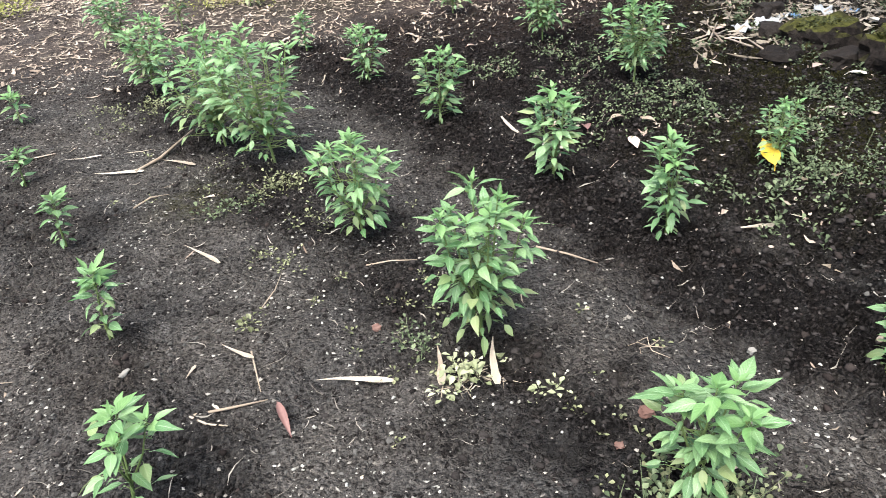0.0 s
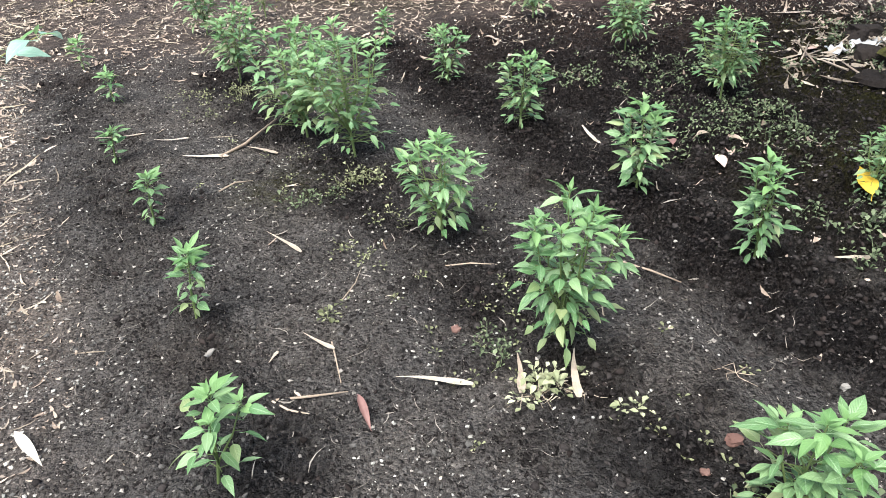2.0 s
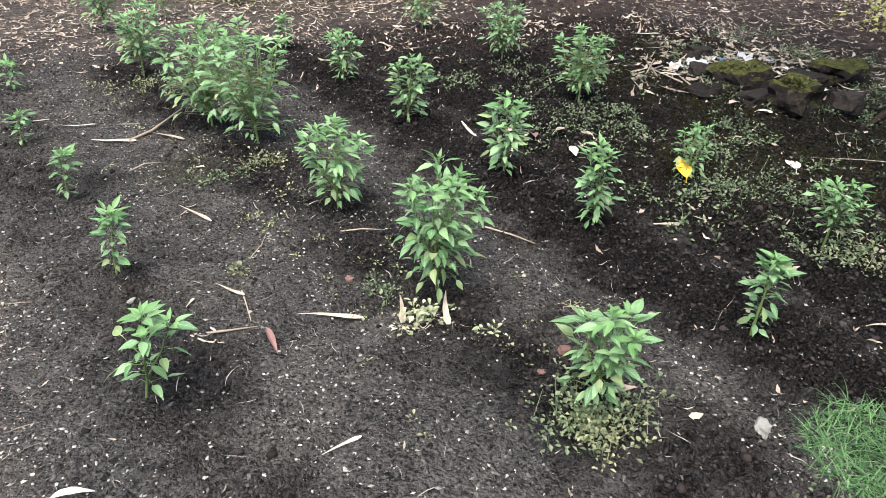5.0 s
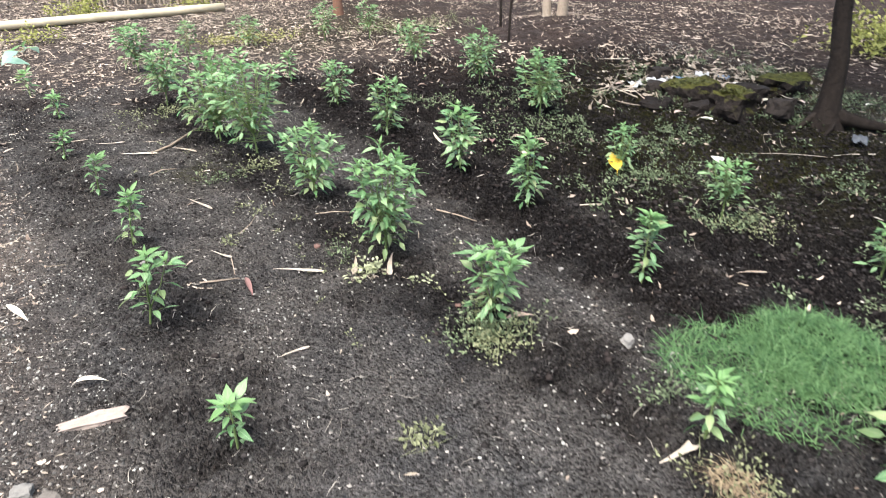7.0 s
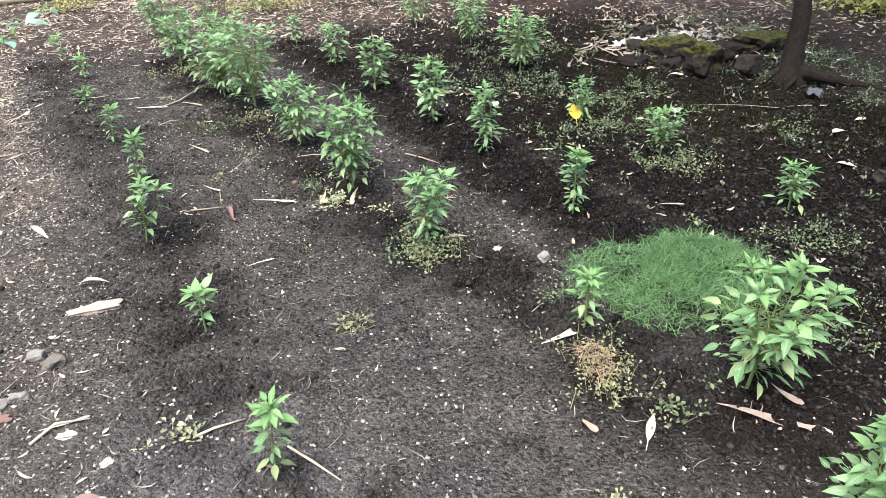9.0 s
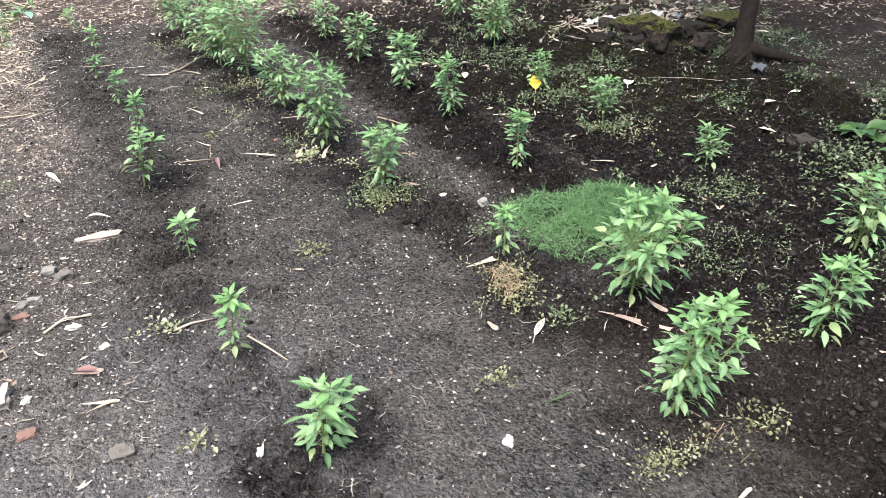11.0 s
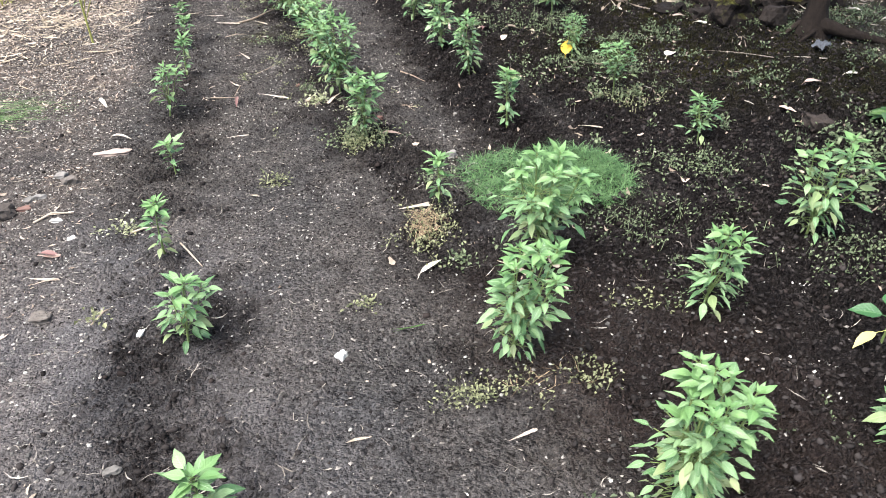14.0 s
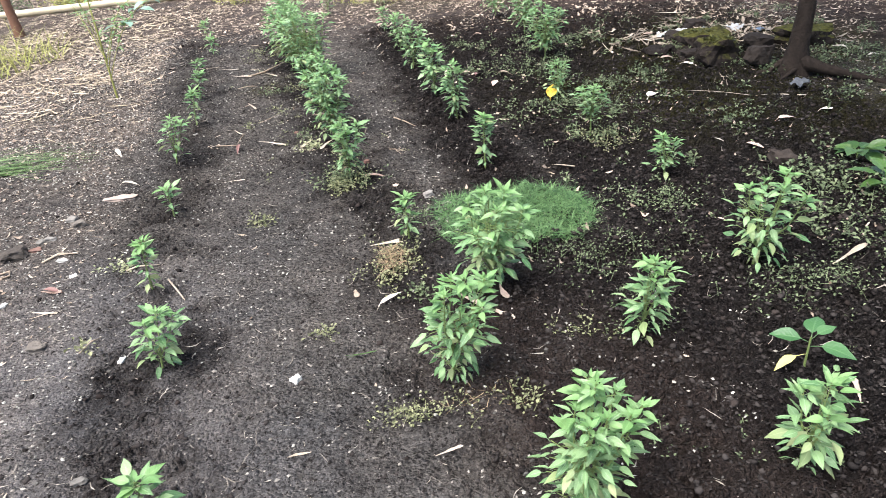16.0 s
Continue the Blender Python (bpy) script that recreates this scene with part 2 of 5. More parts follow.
REDLEAF = varied("red_brown_leaf", (0.10, 0.04, 0.035), (0.24, 0.135, 0.12), 0.55, 0.4, 40, False)
PINKLEAF = varied("pinkish_dry_leaf", (0.40, 0.28, 0.225), (0.62, 0.47, 0.40), 0.65, 0.3, 40, False)
YELLOWLEAF = varied("yellow_leaf", (0.62, 0.34, 0.02), (0.75, 0.5, 0.06), 0.5, 0.4, 35, False)
WHITELEAF = varied("bleached_leaf", (0.55, 0.48, 0.38), (0.75, 0.69, 0.60), 0.6, 0.3, 40, False)
BAMBOO = varied("pale_bamboo", (0.50, 0.42, 0.28), (0.72, 0.63, 0.46), 0.5, 0.4, 12, False)
POSTWOOD = varied("red_brown_post", (0.10, 0.05, 0.032), (0.25, 0.135, 0.09), 0.8, 0.2, 25, False)
MOSS = weed_material("moss", (0.03, 0.034, 0.01), (0.13, 0.13, 0.035), 0.1)
LEAF = leaf_material("chili_leaf", (0.072, 0.175, 0.060), (0.30, 0.44, 0.21), (0.36, 0.5, 0.29), 0.2, 0.24)
YOUNG = leaf_material("young_chili_leaf", (0.13, 0.27, 0.085), (0.25, 0.41, 0.16), (0.30, 0.46, 0.21))
OLD = leaf_material("yellowing_chili_leaf", (0.19, 0.29, 0.11), (0.35, 0.40, 0.19), (0.40, 0.44, 0.25))
BROAD = leaf_material("broad_green_leaf", (0.05, 0.14, 0.05), (0.095, 0.21, 0.08), (0.16, 0.29, 0.13))
BROADWEED = leaf_material("broad_weed_leaf", (0.035, 0.085, 0.022), (0.10, 0.19, 0.05), (0.16, 0.26, 0.09))
BLUELEAF = leaf_material("blue_green_leaf", (0.22, 0.38, 0.29), (0.32, 0.48, 0.38), (0.42, 0.56, 0.46))
STEM = varied("green_stem", (0.09, 0.13, 0.04), (0.22, 0.28, 0.10), 0.6, 0.3, 60, False)
WEED = weed_material("small_weed", (0.045, 0.065, 0.033), (0.22, 0.265, 0.16))
WEEDPALE = weed_material("pale_weed", (0.095, 0.105, 0.052), (0.34, 0.35, 0.215))
WILTED = weed_material("wilted_weed", (0.20, 0.225, 0.125), (0.52, 0.53, 0.37))
GRASS = weed_material("fine_grass", (0.025, 0.075, 0.028), (0.17, 0.29, 0.125))
DRYGRASS = weed_material("dry_grass", (0.13, 0.09, 0.058), (0.44, 0.335, 0.23), 0.15)
YELLOWGRASS = weed_material("yellow_green_stalk", (0.22, 0.23, 0.06), (0.42, 0.42, 0.15))
CUTGRASS = weed_material("cut_grass", (0.06, 0.13, 0.045), (0.26, 0.37, 0.16))
PALEYELLOW = varied("pale_yellow_leaf", (0.46, 0.42, 0.12), (0.58, 0.54, 0.22), 0.5, 0.3, 35, False)
TREELEAF = weed_material("tree_leaf", (0.04, 0.085, 0.02), (0.13, 0.2, 0.04), 0.35)


# ---- ground form ----
TABLES = [np.random.RandomState(40 + k).rand(256, 256) for k in range(6)]


def vnoise(x, y, size, k):
    """Smooth noise from 0 to 1 with features of that size."""
    x, y = np.asarray(x, float) / size, np.asarray(y, float) / size
    i, j = np.floor(x).astype(int), np.floor(y).astype(int)
    u, v = x - i, y - j
    u, v = u * u * (3 - 2 * u), v * v * (3 - 2 * v)
    t = TABLES[k]
    a, b = t[i % 256, j % 256], t[(i + 1) % 256, j % 256]
    c, d = t[i % 256, (j + 1) % 256], t[(i + 1) % 256, (j + 1) % 256]
    return (a * (1 - u) + b * u) * (1 - v) + (c * (1 - u) + d * u) * v


def lumps(x, y, size, k):
    """Rounded clods of that spacing, from 0 to about 0.7 of it high."""
    x, y = np.asarray(x, float) / size, np.asarray(y, float) / size
    i, j = np.floor(x).astype(int), np.floor(y).astype(int)
    u, v = x - i, y - j
    best = np.zeros_like(u)
    for di in (-1, 0, 1):
        for dj in (-1, 0, 1):
            a, b = (i + di) % 256, (j + dj) % 256
            d2 = (di + TABLES[k][a, b] - u) ** 2 + (dj + TABLES[(k + 1) % 6][a, b] - v) ** 2
            r = 0.30 + 0.42 * TABLES[(k + 2) % 6][a, b]
            best = np.maximum(best, np.sqrt(np.maximum(0, r * r - d2)))
    return best


def step(a, b, x):
    t = np.clip((x - a) / (b - a), 0, 1)
    return t * t * (3 - 2 * t)


def row_a(y):
    return np.interp(y, [0.6, 1.9, 3.09, 4.38, 5.69, 7.2], [0.95, 0.51, 0.08, -0.27, -0.73, -1.18])


def row_b(y):
    return np.interp(y, [1.3, 1.8, 2.7, 3.35, 4.61, 6.39], [1.87, 1.48, 1.28, 0.92, 0.53, -0.22])


def row_c(y):
    return np.interp(y, [1.42, 1.98, 3.52, 4.73, 6.23, 7.0], [2.40, 2.12, 1.66, 1.30, 0.92, 0.69])


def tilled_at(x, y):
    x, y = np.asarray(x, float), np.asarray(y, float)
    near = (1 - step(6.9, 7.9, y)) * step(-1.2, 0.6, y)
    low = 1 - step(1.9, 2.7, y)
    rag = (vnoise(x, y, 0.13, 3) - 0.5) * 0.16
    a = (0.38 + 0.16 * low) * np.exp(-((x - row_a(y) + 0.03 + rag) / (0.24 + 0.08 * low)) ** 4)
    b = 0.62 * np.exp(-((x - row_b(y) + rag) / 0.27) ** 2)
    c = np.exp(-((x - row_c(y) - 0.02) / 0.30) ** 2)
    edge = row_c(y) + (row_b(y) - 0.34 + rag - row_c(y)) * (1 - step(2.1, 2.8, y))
    # dark soil past the third row, deepened above 1 to hold the trees' shade
    right_soil_shade = (1.26 - 0.42 * low * (1 - step(0.35, 1.0, x - row_b(y)))) * step(-0.1, 0.6, x - edge) * (1 - step(3.2, 4.6, x))
    v = np.maximum(np.maximum(a, b), np.maximum(c, right_soil_shade)) * near
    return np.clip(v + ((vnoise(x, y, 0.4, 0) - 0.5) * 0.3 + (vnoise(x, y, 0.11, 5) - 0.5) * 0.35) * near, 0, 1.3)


def litter_at(x, y):
    x, y = np.asarray(x, float), np.asarray(y, float)
    # litter grows towards the back, which also carries the sunlight put into its colour
    left = step(0.14, 0.48, row_a(y) - x) * (0.6 + 0.4 * step(2.5, 6.0, y))
    back = step(6.6, 8.2, y + 0.15 * x) * (1 - 0.75 * step(1.0, 3.0, x))
    far_right = step(4.3, 5.6, x + 0.35 * (y - 4.0)) * 0.5 * step(4.2, 5.6, y)
    return np.clip(np.maximum(np.maximum(left, back), far_right) + (vnoise(x, y, 0.5, 1) - 0.5) * 0.5 * np.maximum(left, back), 0, 1)


def leaf_fall(x, y):
    x, y = np.asarray(x, float), np.asarray(y, float)
    strewn = litter_at(x, y) * (1 - 0.75 * (1 - step(0.5, 1.3, row_a(y) - x)) * (1 - step(5.0, 6.5, y)))
    back = step(6.4, 7.6, y + 0.25 * np.maximum(x - 1.0, 0)) * 0.75
    heap = step(3.0, 3.6, x) * step(5.3, 5.9, y) * 0.9
    heap = np.maximum(heap, step(3.9, 4.5, x) * step(3.6, 4.6, y) * 0.6)
    return np.clip(np.maximum(strewn, np.maximum(back, heap) * (0.5 + vnoise(x, y, 0.4, 2))), 0, 1)


def moss_at(x, y):
    x, y = np.asarray(x, float), np.asarray(y, float)
    m = 0.85 * step(2.2, 2.8, x) * step(3.2, 4.2, y) * (1 - step(5.8, 6.6, y)) * (1 - step(4.2, 5.0, x))
    for cx, cy, r in ((0.85, 8.9, 0.7), (-0.02, 5.2, 0.16), (1.9, 9.0, 0.6), (2.4, 4.6, 0.5), (3.3, 6.2, 0.5)):
        m = np.maximum(m, np.exp(-((x - cx) ** 2 + (y - cy) ** 2) / r ** 2))
    return np.clip(m * (0.4 + 1.1 * vnoise(x, y, 0.28, 2)), 0, 1)


def loam_at(x, y):
    """Reddish earth beyond the rows, strongest on the side of the tree."""
    x, y = np.asarray(x, float), np.asarray(y, float)
    return np.clip(step(6.2, 7.6, y + 0.12 * x) * (0.45 + 0.5 * step(0.3, 2.5, x)) + 0.5 * step(3.6, 4.4, x) * step(5.0, 6.0, y) + 0.8 * step(4.0, 4.8, x) * step(3.2, 4.4, y)
                   + 0.5 * (1 - step(1.9, 2.6, y)) * step(-0.25, 0.15, x - row_b(y)) * (1 - step(0.5, 1.1, x - row_b(y))) * step(0.0, 0.8, y), 0, 0.95)


def dry_at(x, y):
    """Where the trodden soil has dried to a paler grey."""
    open_path = 0.1 + 0.9 * step(0.35, 1.15, row_b(np.asarray(y, float)) - np.asarray(x, float))
    return np.clip((1 - step(1.9, 3.2, np.asarray(y, float))) * (0.7 + 0.6 * vnoise(x, y, 0.35, 4)) * open_path, 0, 1)


def gz(x, y):
    """Height of the ground."""
    x, y = np.asarray(x, float), np.asarray(y, float)
    t = np.minimum(tilled_at(x, y), 1)
    z = (vnoise(x, y, 0.9, 3) - 0.5) * 0.03 + (vnoise(x, y, 0.23, 4) - 0.5) * 0.016
    z = z + (vnoise(x, y, 0.07, 5) - 0.5) * (0.008 + 0.030 * t) + (vnoise(x, y, 0.036, 1) - 0.5) * (0.006 + 0.016 * t)
    rough = t * step(0.3, 0.62, vnoise(x, y, 0.26, 0))
    z = z + (lumps(x, y, 0.062, 2) - 0.3) * 0.075 * rough + (lumps(x + 0.4 * y, y, 0.029, 4) - 0.3) * (0.004 + 0.030 * t)
    z = z - 0.035 * np.exp(-((x - row_c(y) + 0.28) / 0.16) ** 2) * step(2.9, 3.6, y) * (1 - step(6.6, 7.4, y))
    z = z + 0.16 * np.exp(-(((x - 3.7) / 0.55) ** 2 + ((y - 8.3) / 0.6) ** 2))
    inside = step(-60, -12, x) * (1 - step(14, 60, x)) * step(-50, -8, y) * (1 - step(20, 70, y))
    return z * inside


def mesh_of(name, verts, faces, mat, smooth=False):
    me = bpy.data.meshes.new(name)
    me.from_pydata(verts if isinstance(verts, list) else verts.tolist(), [], faces if isinstance(faces, list) else faces.tolist())
    if mat:
        me.materials.append(mat)
    if smooth:
        me.shade_smooth()
    me.update()
    return me


def bm_mesh(name, bm, mat, smooth=False):
    me = bpy.data.meshes.new(name)
    bm.to_mesh(me)
    bm.free()
    me.materials.append(mat)
    if smooth:
        me.shade_smooth()
    return me


def part(name, me, parent, label=""):
    ob = new(name, me)
    ob.parent = parent
    return tagged(ob, label)


def build_ground():
    def axis(lo, hi, stepsize):
        out = [lo - d for d in (2500, 900, 300, 120, 60, 30, 15, 8, 4, 2, 1, 0.5, 0.25, 0.1)]
        return np.array(out + list(np.arange(lo, hi, stepsize)) + [hi + d for d in (0.1, 0.25, 0.5, 1, 2, 4, 8, 15, 30, 60, 120, 300, 900, 2500)])
    xs, ys = axis(-2.6, 4.6, 0.0125), axis(0.9, 7.2, 0.0125)
    gx, gy = np.meshgrid(xs, ys)
    z = gz(gx, gy)
    verts = np.stack([gx.ravel(), gy.ravel(), z.ravel()], 1)
    nx, ny = len(xs), len(ys)
    k = (np.arange(ny - 1)[:, None] * nx + np.arange(nx - 1)[None, :]).ravel()
    faces = np.stack([k, k + 1, k + nx + 1, k + nx], 1)
    me = mesh_of("ground", verts, faces, SOIL, True)
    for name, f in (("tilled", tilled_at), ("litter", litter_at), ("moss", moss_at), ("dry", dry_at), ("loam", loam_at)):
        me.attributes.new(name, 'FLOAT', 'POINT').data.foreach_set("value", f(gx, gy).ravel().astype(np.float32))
    return tagged(new("ground", me), "dark tilled garden soil with paler trodden paths", "ground", kind="structure")


build_ground()

# ---- loose soil, grit and litter ----
PHI = (1 + 5 ** 0.5) / 2
ICO_V = np.array([(-1, PHI, 0), (1, PHI, 0), (-1, -PHI, 0), (1, -PHI, 0), (0, -1, PHI), (0, 1, PHI),
                  (0, -1, -PHI), (0, 1, -PHI), (PHI, 0, -1), (PHI, 0, 1), (-PHI, 0, -1), (-PHI, 0, 1)]) / (1 + PHI ** 2) ** 0.5
ICO_F = np.array([(0, 11, 5), (0, 5, 1), (0, 1, 7), (0, 7, 10), (0, 10, 11), (1, 5, 9), (5, 11, 4), (11, 10, 2), (10, 7, 6), (7, 1, 8),
                  (3, 9, 4), (3, 4, 2), (3, 2, 6), (3, 6, 8), (3, 8, 9), (4, 9, 5), (2, 4, 11), (6, 2, 10), (8, 6, 7), (9, 8, 1)])
OCT_V = np.array([(1, 0, 0), (-1, 0, 0), (0, 1, 0), (0, -1, 0), (0, 0, 1), (0, 0, -1.0)])
OCT_F = np.array([(0, 2, 4), (2, 1, 4), (1, 3, 4), (3, 0, 4), (2, 0, 5), (1, 2, 5), (3, 1, 5), (0, 3, 5)])


def spread(rs, count, density, box):
    """Random places in a box, kept by a density from 0 to 1."""
    out = np.zeros((0, 2))
    while len(out) < count:
        p = np.stack([rs.uniform(box[0], box[1], count * 2), rs.uniform(box[2], box[3], count * 2)], 1)
        out = np.vstack([out, p[rs.rand(len(p)) < density(p[:, 0], p[:, 1])]])
    return out[:count]


def scattered_lumps(name, label, rs, pts, size, flat, base_v, base_f, mat, sink=0.35, smooth=False):
    n, nv = len(pts), len(base_v)
    v = base_v[None] * (1 + rs.uniform(-0.5, 0.4, (n, nv, 1)))
    a = rs.uniform(0, 2 * np.pi, n)
    sc = np.stack([size, size * rs.uniform(0.4, 1.0, n), size * rs.uniform(*flat, n)], 1)
    v = v * sc[:, None, :]
    ca, sa = np.cos(a)[:, None], np.sin(a)[:, None]
    x, y = v[..., 0] * ca - v[..., 1] * sa, v[..., 0] * sa + v[..., 1] * ca
    z = v[..., 2] + (gz(pts[:, 0], pts[:, 1]) + sc[:, 2] * (1 - 2 * sink) * 0.9)[:, None]
    verts = np.stack([x + pts[:, 0:1], y + pts[:, 1:2], z], -1).reshape(-1, 3)
    faces = (base_f[None] + (np.arange(n) * nv)[:, None, None]).reshape(-1, base_f.shape[1])
    return tagged(new(name, mesh_of(name, verts, faces, mat, smooth)), label, name.replace("_", " "), kind="stuff")


def scattered_strips(name, label, rs, pts, length, width, mat, lift=0.004, bend=0.25, curl=0.2, cuts=3):
    """Small straws or flakes: bent strips that lie on the ground."""
    n = len(pts)
    a = rs.uniform(0, 2 * np.pi, n)
    s = np.linspace(-0.5, 0.5, cuts + 1)
    shape = np.clip(1.15 - np.abs(s * 2) ** 2.2, 0.12, 1)
    along = s[None] * length[:, None]
    side = (s[None] ** 2) * length[:, None] * rs.uniform(-bend, bend, n)[:, None] * 2
    up = (s[None] ** 2) * length[:, None] * rs.uniform(0, curl, n)[:, None] * 2 + s[None] * length[:, None] * rs.uniform(-0.12, 0.12, n)[:, None]
    w = shape[None] * width[:, None] * 0.5
    tilt = rs.uniform(-0.5, 0.5, n)[:, None]
    rows = []
    for sg in (-1, 1):
        px, py, pz = along, side + sg * w, up + sg * w * tilt
        ca, sa = np.cos(a)[:, None], np.sin(a)[:, None]
        X, Y = px * ca - py * sa + pts[:, 0:1], px * sa + py * ca + pts[:, 1:2]
        rows.append(np.stack([X, Y, np.maximum(gz(X, Y), gz(pts[:, 0], pts[:, 1])[:, None] - 0.002) + pz + lift], -1))
    v = np.stack(rows, 2).reshape(n, -1, 3)
    f = np.array([(2 * k, 2 * k + 1, 2 * k + 3, 2 * k + 2) for k in range(cuts)])
    faces = (f[None] + (np.arange(n) * v.shape[1])[:, None, None]).reshape(-1, 4)
    return tagged(new(name, mesh_of(name, v.reshape(-1, 3), faces, mat)), label, name.replace("_", " "), kind="stuff")


rs = np.random.RandomState(7)
NEAR = (-2.4, 4.4, 1.0, 7.4)
p = spread(rs, 38000, lambda x, y: 0.03 + 0.97 * tilled_at(x, y) ** 1.3, NEAR)
scattered_lumps("soil_clods", "crumbly dark clods of turned garden soil", rs, p, 0.0025 + 0.012 * rs.rand(len(p)) ** 3.5, (0.5, 0.9), ICO_V, ICO_F, CLOD, 0.42, True)
p = spread(rs, 7000, lambda x, y: tilled_at(x, y) ** 2 * (0.35 + 0.65 * step(1.9, 2.6, y)), NEAR)
scattered_lumps("soil_clods", "coarse dark clods of turned garden soil", rs, p, 0.005 + 0.011 * rs.rand(len(p)) ** 2.5, (0.6, 0.9), ICO_V, ICO_F, COARSE, 0.42, True)
p = spread(rs, 90000, lambda x, y: (0.25 + 0.75 * tilled_at(x, y)) * (1 - 0.6 * step(5.0, 7.0, y)) * (1 - 0.75 * dry_at(x, y) * np.maximum(0, 1 - tilled_at(x, y))), (-1.8, 3.8, 1.0, 7.0))
scattered_lumps("soil_crumbs", "fine loose crumbs of garden soil", rs, p, 0.0022 + 0.0055 * rs.rand(len(p)) ** 2.5, (0.5, 0.9), OCT_V, OCT_F, CRUMB, 0.4)
p = spread(rs, 32000, lambda x, y: np.maximum(0.02, 1 - tilled_at(x, y)) * step(0.25, 0.7, vnoise(x, y, 0.16, 1)), NEAR)
scattered_lumps("soil_crumbs", "grey crumbs of dried soil on the trodden paths", rs, p, 0.002 + 0.0065 * rs.rand(len(p)) ** 2.8, (0.4, 0.8), ICO_V, ICO_F, PATHCRUMB, 0.38)
p = spread(rs, 40000, lambda x, y: 0.04 + 0.75 * litter_at(x, y) + 0.3 * np.maximum(0, 1 - tilled_at(x, y)), NEAR)
scattered_lumps("pale_gravel", "pale grit and tiny stones lying on the soil", rs, p, 0.0018 + 0.0065 * rs.rand(len(p)) ** 3.4, (0.4, 0.8), OCT_V, OCT_F, GRIT, 0.2)
p = spread(rs, 15000, lambda x, y: step(0.5, 0.8, vnoise(x, y, 0.22, 2)) * (0.03 + 0.6 * np.maximum(0, 1 - tilled_at(x, y))) + 0.55 * litter_at(x, y) + 0.015, NEAR)
scattered_lumps("pale_specks", "bleached husks and chips strewn over the soil", rs, p, 0.0016 + 0.0048 * rs.rand(len(p)) ** 2.6, (0.4, 0.9), ICO_V, ICO_F, SPECK, 0.25)
p = spread(rs, 19000, lambda x, y: 0.012 + 0.988 * litter_at(x, y) ** 2.4, (-6.0, 6.5, 1.2, 13.0))
scattered_strips("dry_straw", "bleached dry straw strewn over the soil", rs, p, (0.015 + 0.13 * rs.rand(len(p)) ** 2.4) * (0.6 + 0.9 * step(3.5, 6.5, p[:, 1])), rs.uniform(0.002, 0.008, len(p)), STRAW)
p = spread(rs, 2600, lambda x, y: step(0.25, 0.9, row_a(y) - x) * step(4.2, 5.6, y) * (0.35 + 0.65 * vnoise(x, y, 0.6, 2)) * (1 - step(8.5, 10.5, y)), (-5.5, 0.2, 4.0, 10.5))
scattered_strips("dry_straw", "long yellowed straw lying thick at the garden edge", rs, p, 0.04 + 0.26 * rs.rand(len(p)) ** 2.2, rs.uniform(0.004, 0.012, len(p)), GOLDSTRAW, 0.008, 0.2, 0.15)
p = spread(rs, 36000, lambda x, y: 0.008 + 0.992 * leaf_fall(x, y) ** 2.0, (-6.0, 7.5, 1.2, 13.0))
scattered_strips("dry_leaf_litter", "small curled brown dry leaves on the ground", rs, p, (0.008 + 0.07 * rs.rand(len(p)) ** 2.2) * (0.6 + 0.7 * step(3.5, 6.5, p[:, 1])), rs.uniform(0.005, 0.02, len(p)), FLAKE, 0.003, 0.3, 0.5)
p = spread(rs, 6500, lambda x, y: litter_at(x, y) ** 1.5 * (0.3 + 0.7 * step(3.0, 4.6, y)), (-2.8, 0.2, 2.0, 7.6))
scattered_strips("dry_leaf_litter", "pale crumbled dry leaves strewn beside the first row", rs, p, 0.006 + 0.028 * rs.rand(len(p)) ** 2.6, rs.uniform(0.002, 0.009, len(p)), FLAKE, 0.003, 0.3, 0.5)
p = spread(rs, 520, lambda x, y: np.exp(-((x - 3.6) / 0.6) ** 2 - ((y - 5.9) / 0.34) ** 2), (2.4, 5.2, 4.9, 7.0))
scattered_strips("dry_straw", "bleached stalks and husks round the heap of stones", rs, p, 0.03 + 0.16 * rs.rand(len(p)) ** 2, rs.uniform(0.006, 0.022, len(p)), STRAW, 0.012, 0.3, 0.3)
p = spread(rs, 3600, lambda x, y: 0.3 + 0.4 * np.maximum(0, 1 - tilled_at(x, y)), NEAR)
scattered_strips("plant_fibres", "tiny pale dead roots and fibres on the soil", rs, p, 0.012 + 0.07 * rs.rand(len(p)) ** 2.5, rs.uniform(0.0012, 0.003, len(p)), FIBRE, 0.004, 0.5, 0.3)


